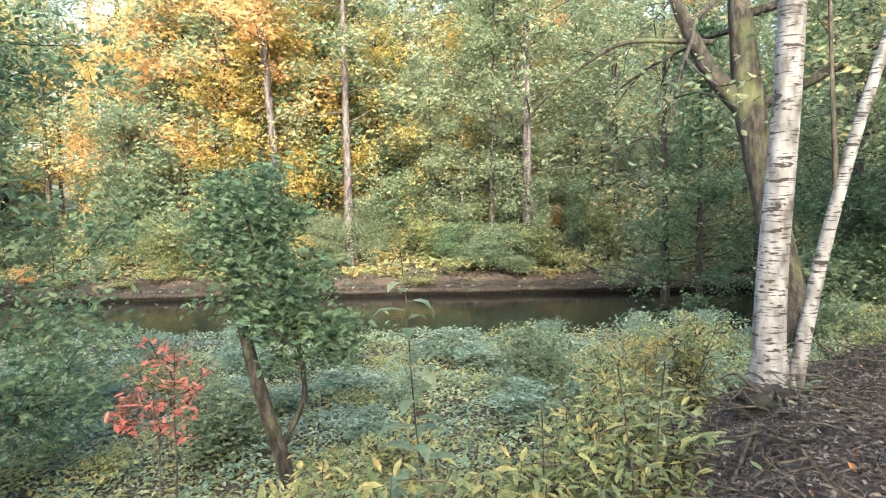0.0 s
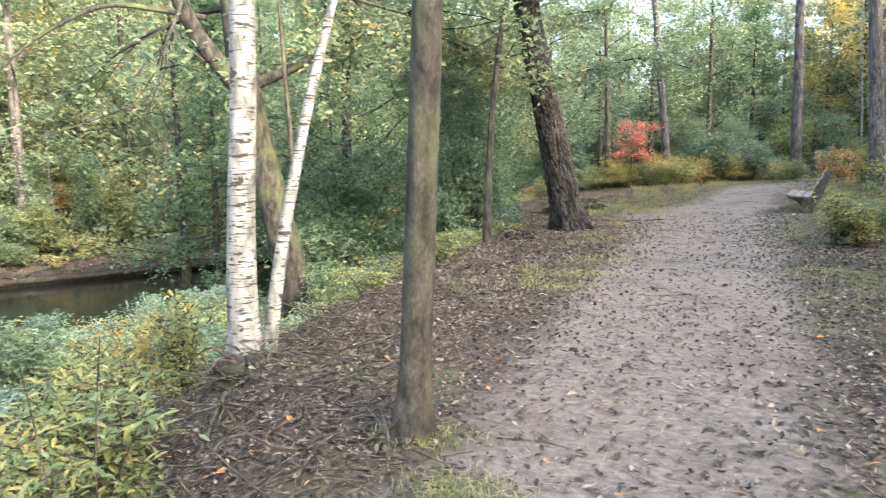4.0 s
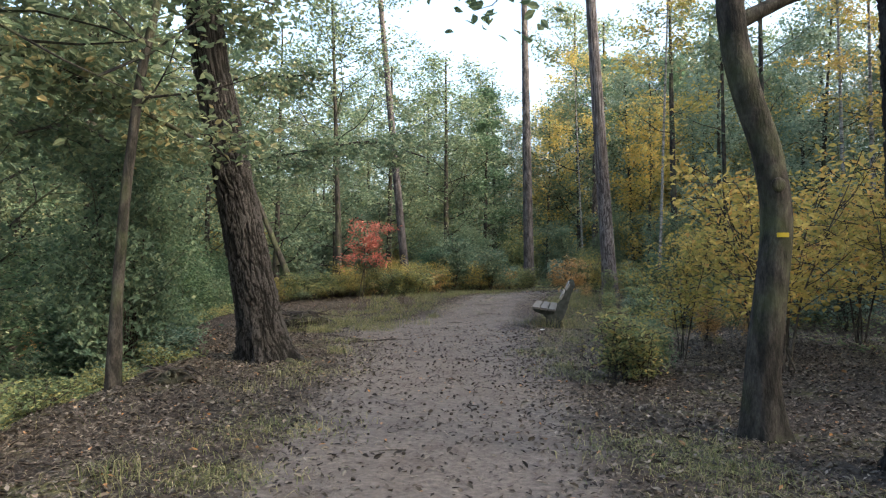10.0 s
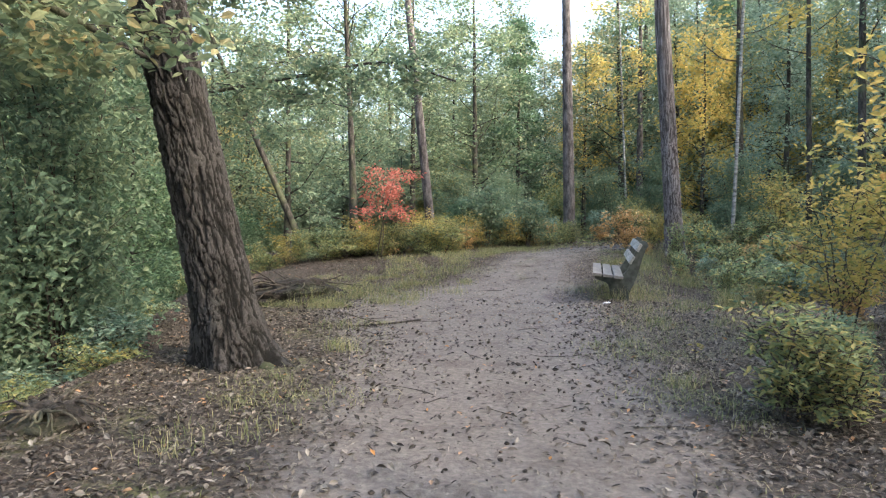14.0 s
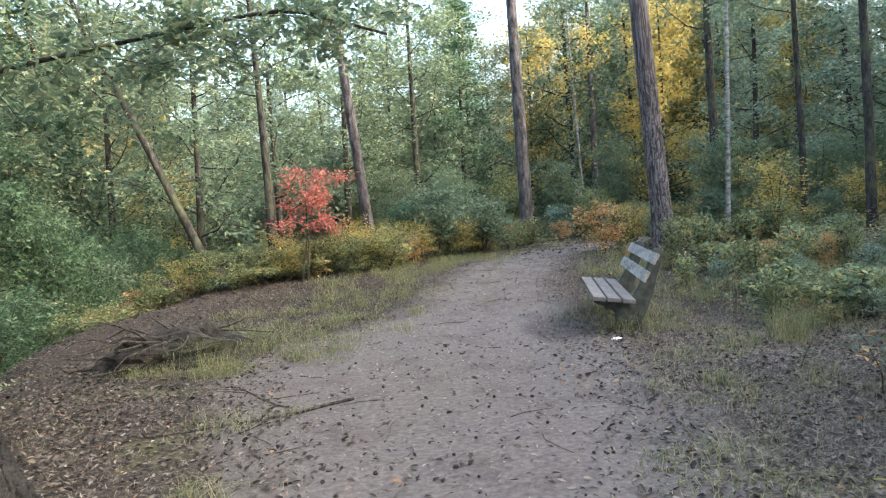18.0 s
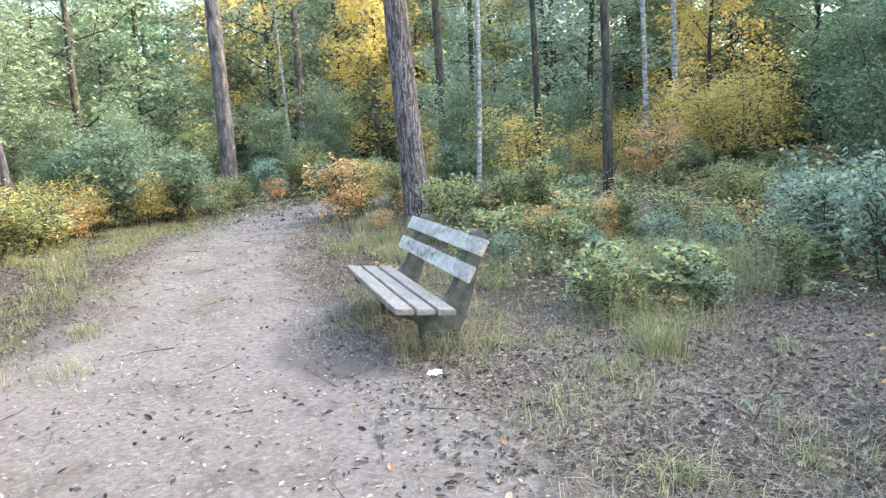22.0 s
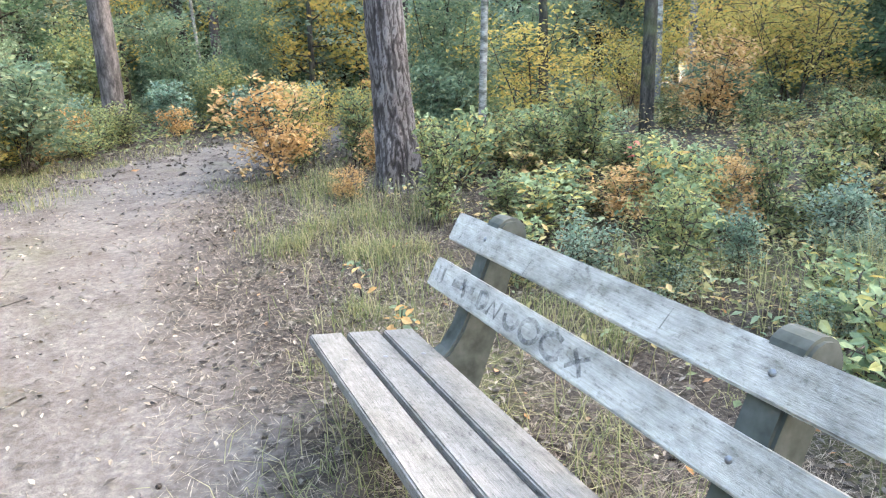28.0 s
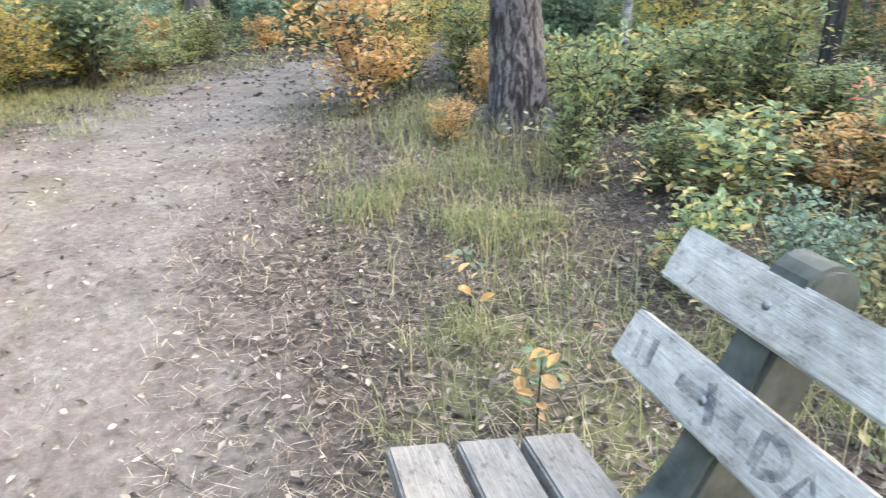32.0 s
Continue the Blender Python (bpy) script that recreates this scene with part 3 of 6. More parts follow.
def big_tree(name, label, x, y, pts, radii, bark, k=36, depth=0.012, freq=5, seed=1, roots=5, sink=0.12):
    """Trunk through pts (offsets from the foot) as a thing; branches and crown are added after."""
    t = thing(name, label, "tree", x, y, H(x, y) - sink)
    pts = np.array(pts, float)
    L = np.r_[0, np.cumsum(np.linalg.norm(np.diff(pts, axis=0), axis=1))]
    n = max(12, int(L[-1] / 0.1))
    s = np.linspace(0, L[-1], n)
    if k > 100:
        s = np.r_[np.arange(0, 3.6, 0.018), np.linspace(3.6, L[-1], 60)]
    # rounded line through the given points
    P = np.stack([np.interp(s, L, pts[:, c]) for c in range(3)], 1)
    for _ in range(6):
        P[1:-1] = (P[:-2] + 2 * P[1:-1] + P[2:]) / 4
    R = np.interp(s, L, radii)
    if k > 100:
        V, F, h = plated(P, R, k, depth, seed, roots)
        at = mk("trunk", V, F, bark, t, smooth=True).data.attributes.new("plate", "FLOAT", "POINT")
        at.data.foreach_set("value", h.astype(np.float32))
        for q in range(roots):
            az = (2 * math.pi * q - seed) / roots + 0.2 * math.sin(seed + q)
            d = np.array([math.cos(az), math.sin(az), 0.0])
            L, r0 = radii[0] * (2.0 + 0.6 * math.sin(3 * q + seed)), radii[0] * 0.26
            line = [d * L * s + np.array([-d[1], d[0], 0]) * 0.12 * math.sin(5 * s + q) * s + np.array([0, 0, 0.19 - 0.20 * s]) for s in np.linspace(0.3, 1, 7)]
            for v in line:
                v[2] += H(x + v[0], y + v[1]) - H(x, y)
            mk("root", *tube(np.array(line), np.linspace(r0, r0 * 0.25, 7), 9), OAK_BARK, t, smooth=True)
    else:
        V, F = ridged(P, R, k, depth, freq, seed, roots)
        mk("trunk", V, F, bark, t, smooth=True)
    return t, P, R


def branch(t, pts, r0, r1, bark, k=7, name="branch"):
    pts = np.array(pts, float)
    s = np.linspace(0, len(pts) - 1, len(pts) * 5)
    P = np.stack([np.interp(s, np.arange(len(pts)), pts[:, c]) for c in range(3)], 1)
    for _ in range(3):
        P[1:-1] = (P[:-2] + 2 * P[1:-1] + P[2:]) / 4
    V, F = tube(P, np.linspace(r0, r1, len(P)), k)
    mk(name, V, F, bark, t, smooth=True)
    return P


def crown(t, rng, P, R, leafmat, woodmat, **kw):
    wood, lv = grow(rng, P, R, fine=True, **kw)
    tagged(mk("branchwork", *wood, woodmat, t), kind="stuff")
    tagged(mk("crown", *lv, leafmat, t), kind="stuff")


rng = np.random.default_rng(11)

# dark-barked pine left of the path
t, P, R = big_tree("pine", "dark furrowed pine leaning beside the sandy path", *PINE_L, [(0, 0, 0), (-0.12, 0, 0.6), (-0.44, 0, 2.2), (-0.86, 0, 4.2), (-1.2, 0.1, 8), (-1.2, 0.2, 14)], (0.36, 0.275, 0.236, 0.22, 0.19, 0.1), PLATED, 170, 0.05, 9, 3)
crown(t, rng, P, R, G["dark"], PINE_BARK, limbs=16, crown0=0.6, spread=2.6, per=50, leaf=0.12)
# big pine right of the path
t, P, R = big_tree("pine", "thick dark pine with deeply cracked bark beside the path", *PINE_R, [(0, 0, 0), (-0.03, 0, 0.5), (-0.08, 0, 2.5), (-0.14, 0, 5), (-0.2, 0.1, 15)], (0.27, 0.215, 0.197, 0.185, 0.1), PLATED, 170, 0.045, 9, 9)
crown(t, rng, P, R, G["dark"], PINE_BARK, limbs=16, crown0=0.6, spread=2.6, per=50, leaf=0.12)
# bent oak with the paint mark
t, P, R = big_tree("oak", "bent oak trunk with a yellow paint mark", *CURVE, [(0, 0, 0), (-0.03, 0, 0.5), (0.05, 0, 1.1), (0.12, 0, 1.6), (0.06, 0, 2.1), (-0.12, 0, 2.6), (-0.2, 0, 3.1), (-0.1, 0.1, 4.5), (0.2, 0.2, 8)], (0.165, 0.118, 0.108, 0.105, 0.1, 0.097, 0.095, 0.09, 0.05), OAK_BARK, 32, 0.006, 8, 5)
i0 = int(np.argmin(np.abs(P[:, 2] - 1.52)))
th = np.linspace(-1.95, -1.25, 7)
V = np.concatenate([np.c_[P[i0, 0] + np.cos(th) * (R[i0] + 0.012), P[i0, 1] + np.sin(th) * (R[i0] + 0.012), np.full(7, z)] for z in (1.50, 1.53)])
k = np.arange(6)
mk("paint_mark", V, np.stack([k, k + 1, k + 8, k + 7], 1), PAINT, t, label="yellow painted trail mark")
bm = bmesh.new()
bmesh.ops.create_uvsphere(bm, u_segments=14, v_segments=8, radius=0.05)
part("knot", bm, OAK_BARK, t).matrix_basis = pose(P[i0 + 4, 0] + 0.0, P[i0 + 4, 1] - R[i0], 1.86) @ Matrix.Diagonal((1, 0.5, 1, 1))
branch(t, [(-0.19, 0, 3.0), (0.3, 0.05, 3.25), (1.0, 0.2, 3.4), (1.8, 0.4, 3.8)], 0.06, 0.02, OAK_BARK)
crown(t, rng, P, R, G["oak"], OAK_BARK, limbs=12, crown0=0.45, spread=2.4, per=40, leaf=0.11)
# smooth grey tree by the bank
t, P, R = big_tree("young_tree", "slim smooth grey-barked tree on the bank edge", *GREY, [(0, 0, 0), (0.03, 0, 0.4), (0.08, 0, 1.2), (0.16, 0, 2.5), (0.25, 0, 4.5), (0.3, 0.1, 9)], (0.11, 0.077, 0.071, 0.068, 0.064, 0.04), GREY_BARK, 28, 0.003, 3, 7)
crown(t, rng, P, R, G["oak"], GREY_BARK, limbs=10, crown0=0.55, spread=2.2, per=40, leaf=0.1)
# thin stem
t, P, R = big_tree("young_tree", "thin mossy young tree leaning by the bank", *THIN, [(0, 0, 0), (0.03, 0, 1), (0.1, 0, 2), (0.24, 0, 3.2), (0.48, 0, 4.25), (0.8, 0.1, 6)], (0.085, 0.055, 0.05, 0.045, 0.038, 0.02), OAK_BARK, 16, 0.003, 4, 8, 0)
crown(t, rng, P, R, G["oak"], OAK_BARK, limbs=9, crown0=0.45, spread=1.0, per=26, leaf=0.1)
# two-stemmed birch on the bank
t, P, R = big_tree("birch", "two-stemmed white birch with black bark marks on the bank", *BIRCH_XY, [(0, 0, 0), (-0.03, -0.02, 0.5), (0.0, -0.02, 1.2), (0.09, -0.02, 2.2), (0.15, -0.04, 3.2), (0.45, 0.0, 9)], (0.165, 0.118, 0.104, 0.093, 0.088, 0.03), BIRCH, 28, 0.003, 4, 2, 4)
B2 = branch(t, [(0.04, 0.14, 0.0), (0.09, 0.19, 0.5), (0.17, 0.29, 1.2), (0.31, 0.45, 2.1), (0.55, 0.65, 3.2), (1.15, 1.15, 7)], 0.064, 0.024, BIRCH, 14, "stem")
branch(t, [B2[14], B2[14] + (-0.03, 0.0, 0.5), B2[14] + (-0.1, 0.02, 1.6)], 0.025, 0.012, TWIG)
crown(t, rng, P, R, G["green"], TWIG, limbs=10, crown0=0.5, spread=2.0, per=40, leaf=0.06)
# forked oak on the slope
t, P, R = big_tree("oak", "old forked oak overhanging the pond", *OAK, [(0, 0, 0), (-0.14, -0.08, 1.0), (-0.48, -0.3, 3.0), (-0.68, -0.42, 4.2), (-0.9, -0.5, 6.5), (-0.7, -0.3, 12)], (0.36, 0.27, 0.235, 0.24, 0.14, 0.05), OAK_BARK, 36, 0.012, 8, 4)
f = np.array((-0.65, -0.4, 4.0))
branch(t, [f, f + (-0.45, -0.5, 0.8), f + (-0.75, -0.9, 1.9), f + (-1.2, -1.4, 4.0)], 0.18, 0.06, OAK_BARK, 10)
limb = branch(t, [f + (0, 0, 0.1), f + (0.8, 0.45, 0.5), f + (1.6, 0.9, 1.0), f + (2.6, 1.5, 1.0), f + (3.4, 2.0, 0.6), f + (4.3, 2.6, 0.1)], 0.1, 0.018, OAK_BARK, 8)
crown(t, rng, limb, np.linspace(0.05, 0.015, len(limb)), G["oak"], TWIG, limbs=22, crown0=0.15, spread=1.5, per=40, leaf=0.11, rise=0.05, lift=-0.03, subs=5, spreadcl=0.2)
limb = branch(t, [f + (-0.2, 0, 1.6), f + (1.4, 1.0, 2.0), f + (3.2, 2.3, 2.4), f + (4.6, 3.5, 2.3)], 0.08, 0.015, OAK_BARK, 8)
crown(t, rng, limb, np.linspace(0.05, 0.012, len(limb)), G["oak"], TWIG, limbs=30, crown0=0.2, spread=1.8, per=36, leaf=0.11, rise=-0.05, lift=-0.05, subs=5, spreadcl=0.22)
a = branch(t, [f + (-0.4, -0.4, 1.2), f + (-1.2, -1.6, 1.3), f + (-1.7, -2.4, 0.7), f + (-2.0, -3.2, -0.2)], 0.05, 0.01, OAK_BARK, 7)
crown(t, rng, P, R, G["oak"], OAK_BARK, limbs=18, crown0=0.45, spread=4.6, per=30, leaf=0.11, rise=0.05, lift=-0.08, subs=6, spreadcl=0.3)
# low-limbed oak on the bank, reaching over the path's edge
t, P, R = big_tree("oak", "low-limbed oak on the bank reaching over the path", -6.8, 12.8, [(0, 0, 0), (0.1, 0, 1.5), (0.15, 0.1, 3.2), (0.0, 0.2, 6.0), (-0.2, 0.2, 10)], (0.24, 0.17, 0.15, 0.1, 0.04), OAK_BARK, 24, 0.008, 6, 14)
for pts, r in (([(0.12, 0, 3.0), (1.1, 0.3, 3.9), (2.4, 0.3, 4.4), (4.0, 0.2, 4.6), (5.4, 0.5, 4.9), (6.4, 0.3, 4.5)], 0.04), ([(0.12, 0, 2.6), (0.9, -0.9, 3.5), (2.0, -2.2, 4.2), (2.3, -3.9, 4.3), (2.7, -5.6, 3.8)], 0.045), ([(0.12, 0.1, 3.6), (1.2, -0.4, 4.9), (2.9, -1.2, 5.6), (5.0, -1.4, 5.6)], 0.045)):
    limb = branch(t, pts, r, 0.014, OAK_BARK, 8)
    crown(t, rng, limb, np.linspace(r * 0.6, 0.012, len(limb)), G["oak"], TWIG, limbs=24, crown0=0.3, spread=1.2, per=26, leaf=0.095, rise=-0.05, lift=-0.04, subs=5, spreadcl=0.16)
crown(t, rng, P, R, G["oak"], OAK_BARK, limbs=18, crown0=0.4, spread=3.0, per=34, leaf=0.11, subs=6, spreadcl=0.25)
# tall pines along the path further on
for x, y, lean, r, h in FAR_PINES:
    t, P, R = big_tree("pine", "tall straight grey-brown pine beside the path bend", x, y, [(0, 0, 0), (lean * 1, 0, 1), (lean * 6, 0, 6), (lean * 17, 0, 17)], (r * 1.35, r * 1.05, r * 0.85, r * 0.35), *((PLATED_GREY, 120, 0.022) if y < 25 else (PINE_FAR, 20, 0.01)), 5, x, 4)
    crown(t, rng, P, R, G["dark"], PINE_FAR, limbs=14, crown0=0.68, spread=2.4, per=50, leaf=0.14)
for x, y, pts, r in DARK_STEMS:
    t, P, R = big_tree("oak", "slender dark oak stem above the bank shrubs", x, y, pts, np.linspace(r * 1.3, r * 0.4, len(pts)), OAK_BARK, 14, 0.005, 5, x, 0)
    crown(t, rng, P, R, G["oak"], OAK_BARK, limbs=26, crown0=0.42, spread=3.3, per=36, leaf=0.11, spreadcl=0.25)

for k, x, y, r, lean in STEMS:
    word = {"birch": "thin pale birch stem in the wood", "oak": "slender dark stem in the wood", "pine": "straight dark pine trunk in the wood"}[k]
    bark = {"birch": PALE_BARK, "oak": OAK_BARK, "pine": PINE_FAR}[k]
    t, P, R = big_tree(k, word, x, y, [(0, 0, 0), (lean * 2, 0, 2), (lean * 5, 0.1, 5), (lean * 12, 0.2, 12)], (r * 1.2, r, r * 0.85, r * 0.3), bark, 12, 0.003, 4, x, 0)
    crown(t, rng, P, R, G["yellow" if k == "birch" else "dark" if k == "pine" else "oak"], TWIG, limbs=12, crown0=0.55 if k == "pine" else 0.4, spread=1.8, per=30, leaf=0.13)

# grey trunks on the far bank of the pond
for x, y, r, lean, mat in ((-29.2, 2.3, 0.2, 0.02, "yellow"), (-26.7, 3.75, 0.19, 0.09, "orange"), (-24.5, 5.7, 0.17, 0.0, "oak"), (-22.8, 12.1, 0.2, -0.01, "oak"), (-20.8, 11.5, 0.19, -0.02, "oak"), (-32.8, -0.2, 0.2, -0.03, "yellow")):
    t, P, R = big_tree("beech", "grey-trunked beech on the pond's far bank", x, y, [(0, 0, 0), (lean, -lean, 1), (lean * 5, -lean * 5, 5), (lean * 13, -lean * 13, 13)], (r * 1.25, r, r * 0.8, r * 0.3), PINE_FAR, 14, 0.004, 4, x, 0)
    crown(t, rng, P, R, G[mat], TWIG, limbs=16, crown0=0.42, spread=3.4, per=44, leaf=0.17, subs=6, spreadcl=0.3, rise=0.15)

# ---- forest: kinds of tree, then copies ----
def forest_tree(seed, name, label, h, r, leafmat, bark, **kw):
    g = np.random.default_rng(seed)
    t = thing(name, label, "tree", 0, -300 - seed * 3, 0, "trees of the wood")
    P = trunk_line(g, h, (g.normal(0, 0.03), g.normal(0, 0.03)))
    R = taper_radii(r, 12)
    mk("trunk", *tube(P, R, 9), bark, t, smooth=True)
    wood, lv = grow(g, P, R, **kw)
    tagged(mk("branchwork", *wood, bark, t), kind="stuff")
    tagged(mk("crown", *lv, leafmat, t), kind="stuff")
    return t


KINDS = {
    "green": [forest_tree(1, "beech", "green beech with low spreading branches", 11, 0.13, G["green"], OAK_BARK, limbs=30, crown0=0.1, spread=3.4, per=55, leaf=0.17, rise=0.15, spreadcl=0.32),
              forest_tree(2, "oak", "green oak turning yellow in the wood", 13, 0.16, G["oak"], OAK_BARK, limbs=30, crown0=0.15, spread=3.6, per=55, leaf=0.18, spreadcl=0.35)],
    "dark": [forest_tree(3, "fir", "dark green conifer in the wood", 12, 0.13, G["dark"], OAK_BARK, limbs=46, crown0=0.08, spread=2.8, per=40, leaf=0.17, rise=-0.05, taper=0.85, spreadcl=0.25)],
    "yellow": [forest_tree(4, "maple", "yellow autumn tree in the wood", 10, 0.11, G["yellow"], OAK_BARK, limbs=28, crown0=0.12, spread=3.0, per=50, leaf=0.17, spreadcl=0.32)],
    "orange": [forest_tree(5, "beech", "orange autumn beech in the wood", 11, 0.12, G["orange"], OAK_BARK, limbs=28, crown0=0.15, spread=3.0, per=50, leaf=0.17, spreadcl=0.32)],
    "pine": [forest_tree(6, "pine", "tall bare-stemmed pine in the wood", 17, 0.17, G["dark"], PINE_FAR, limbs=18, crown0=0.6, spread=2.6, per=50, leaf=0.17)],
    "bluefir": [forest_tree(8, "fir", "blue-green conifer at the path bend", 11, 0.11, G["blue"], OAK_BARK, limbs=46, crown0=0.1, spread=2.6, per=34, leaf=0.14, rise=0.1, taper=0.8, spreadcl=0.25)],
    "birch": [forest_tree(7, "birch", "thin pale birch in the wood", 11, 0.07, G["yellow"], PALE_BARK, limbs=12, crown0=0.45, spread=1.8, per=26, leaf=0.1)],
}


def plant(kind, x, y, s=1.0, g=np.random.default_rng(3)):
    k = KINDS[kind][int(g.integers(len(KINDS[kind])))]
    copy_thing(k, pose(x, y, H(x, y) - 0.1, 0, 0, g.uniform(0, 360)) @ Matrix.Diagonal((s * g.uniform(0.9, 1.1), s * g.uniform(0.9, 1.1), s, 1)))


WOOD = []
g = np.random.default_rng(8)
# beyond the pond
for i in range(46):
    v = -30 + 62 * (i + g.uniform(0, 1)) / 46
    u = g.uniform(27, 45)
    p = POND_A + POND_U * u + POND_R * v
    w = [0.44, 0.1, 0.26, 0.12, 0.08] if v < -3 else [0.72, 0.1, 0.1, 0.02, 0.06]
    WOOD.append((str(g.choice(["green", "dark", "yellow", "orange", "pine"], p=w)), p[0], p[1], g.uniform(0.9, 1.4)))
for i in range(40):
    v = -45 + 95 * i / 40
    p = POND_A + POND_U * g.uniform(46, 60) + POND_R * v
    WOOD.append((str(g.choice(["green", "yellow", "orange", "pine"], p=[0.45, 0.3, 0.1, 0.15])), p[0], p[1], g.uniform(1.3, 1.8)))
for i in range(16):
    u, q = g.uniform(27, 37), -0.5 + 0.42 * (i + 0.5) / 16
    p = POND_A + POND_U * u + POND_R * u * q
    WOOD.append(("orange" if i % 5 in (1, 3) else "yellow" if i % 5 != 4 else "green", p[0], p[1], g.uniform(0.75, 1.15)))
for i in range(12):
    u, q = g.uniform(26, 33), -0.12 + 0.5 * (i + 0.5) / 12
    p = POND_A + POND_U * u + POND_R * u * q
    WOOD.append(("green" if i % 3 else "birch", p[0], p[1], g.uniform(0.6, 0.9)))
# bank wood on the left, further on
for i in range(26):
    y = g.uniform(6, 34)
    x = np.interp(y, EDGE_Y, EDGE_X) - g.uniform(3.0, 12)
    if math.hypot(x - OAK[0], y - OAK[1]) > 4.5 and y > 8:
        # many dark-leaved firs: the bank's shade is put into leaf colour
        WOOD.append((str(g.choice(["green", "dark", "yellow"], p=[0.5, 0.42, 0.08])), x, y, g.uniform(0.55, 1.0)))
# ahead
for i in range(28):
    y = g.uniform(33, 62)
    x = g.uniform(-16, 26)
    if abs(x - np.interp(y, WAY_Y, WAY_X)) > 2.2 and math.hypot(x - 3.7, y - 36) > 2.5:
        WOOD.append((str(g.choice(["green", "dark", "yellow", "pine", "orange"], p=[0.5, 0.1, 0.15, 0.2, 0.05])), x, y, g.uniform(0.8, 1.3)))
# right-hand wood
for i in range(42):
    y = g.uniform(-14, 34)
    x = np.interp(y, WAY_Y, WAY_X) + g.uniform(15 if -2 < y < 14 else 10.5, 27)
    WOOD.append((str(g.choice(["green", "dark", "yellow", "pine", "birch"], p=[0.42, 0.1, 0.06, 0.22, 0.2])), x, y, g.uniform(0.7, 1.3)))
for i in range(9):
    x, y = g.uniform(8, 26), g.uniform(25, 42)
    if x - np.interp(y, WAY_Y, WAY_X) > 3.0:
        WOOD.append((str(g.choice(["green", "dark", "yellow", "orange"], p=[0.76, 0.12, 0.07, 0.05])), x, y, g.uniform(0.8, 1.15)))
for x, y, k, s in ((-1.0, 33, "green", 1.1), (-3.5, 31, "green", 1.0), (0.8, 36, "dark", 1.1), (-5.5, 29, "green", 1.1), (-7.5, 27, "green", 1.0), (1.5, 41, "green", 1.2), (-2.5, 38, "green", 1.2), (6.2, 39, "green", 1.2), (8.5, 33, "yellow", 0.9),
                   (5.0, 46, "yellow", 1.2), (9.0, 48, "green", 1.4), (11.5, 36, "yellow", 1.0), (15.5, 44, "green", 1.3), (12.5, 47, "green", 1.4), (16.5, 38, "yellow", 1.1), (18.0, 46, "green", 1.2)):
    WOOD.append((k, x, y, s))
for i in range(16):
    WOOD.append((str(g.choice(["green", "dark", "birch"], p=[0.7, 0.15, 0.15])), g.uniform(17, 36), g.uniform(8, 40), g.uniform(1.0, 1.5)))
for x, y, s in ((-0.6, 37.5, 1.0), (1.3, 40.5, 1.05), (2.6, 44, 1.15), (10.5, 29.5, 1.0), (13.5, 27.5, 1.05), (8.8, 37.5, 1.1), (15.5, 32, 1.1), (12.2, 35, 1.0)):
    WOOD.append(("bluefir", x, y, s))
# the wood goes on behind the first trees
for i in range(90):
    a = math.radians(-75 + 150 * (i + g.uniform(0, 1)) / 90)
    r = g.uniform(44, 66)
    WOOD.append((str(g.choice(["green", "dark", "yellow", "bluefir"], p=[0.55, 0.15, 0.12, 0.18])), 2 + r * math.sin(a), 4 + r * math.cos(a), g.uniform(1.0, 1.35)))
# unseen trees added on the sun's side, to keep direct sun off the path
for i in range(22):
    WOOD.append((str(g.choice(["green", "dark", "pine"], p=[0.6, 0.2, 0.2])), g.uniform(20, 40), g.uniform(-34, 4), g.uniform(1.0, 1.4)))
# behind
for i in range(16):
    WOOD.append((str(g.choice(["green", "dark", "pine"])), g.uniform(-14, 16), g.uniform(-26, -10), g.uniform(0.8, 1.2)))
for k, x, y, s in WOOD:
    low = -0.45 < math.atan2(x, y - 6) < 0.12 and y > 27
    plant("green" if low and k == "pine" else k, x, y, s * (0.78 if low else 1))
for kk in KINDS.values():
    for o in kk:
        for q in list(o.children_recursive) + [o]:
            bpy.data.objects.remove(q)

# ---- shrubs: kinds, then copies ----
def shrub_kind(seed, name, label, h, stems, lean, leafmat, wood=None, limbs=4, spread=0.35, per=14, leaf=0.06, cl=0.08, crown0=0.25, rise=0.3, width=0.5, up=0.6, r=0.012):
    g = np.random.default_rng(seed)
    t = thing(name, label, "shrub", 0, -400 - seed * 3, 0, "plants of the undergrowth")
    woods, lvs = [], []
    for _ in range(stems):
        az, q = g.uniform(0, 6.28), g.uniform(0.2, 1) * lean
        hh = h * g.uniform(0.65, 1.05)
        P = bent(g, (g.normal(0, 0.05), g.normal(0, 0.05), -0.05), (math.cos(az) * q, math.sin(az) * q, 1), hh, 7, 0.07, 0.02)
        R = np.linspace(r, r * 0.3, 7)
        w, lv = grow(g, P, R, limbs=limbs, crown0=crown0, spread=spread, per=per, leaf=leaf, spreadcl=cl, rise=rise, subs=3, width=width, up=up, taper=0.3, fine=True)
        woods += [tube(P, R, 5), w]
        lvs.append(lv)
    tagged(mk("stem", *joined(woods), wood or TWIG, t, smooth=True), kind="stuff")
    tagged(mk("foliage", *joined(lvs), leafmat, t), kind="stuff")
    return t


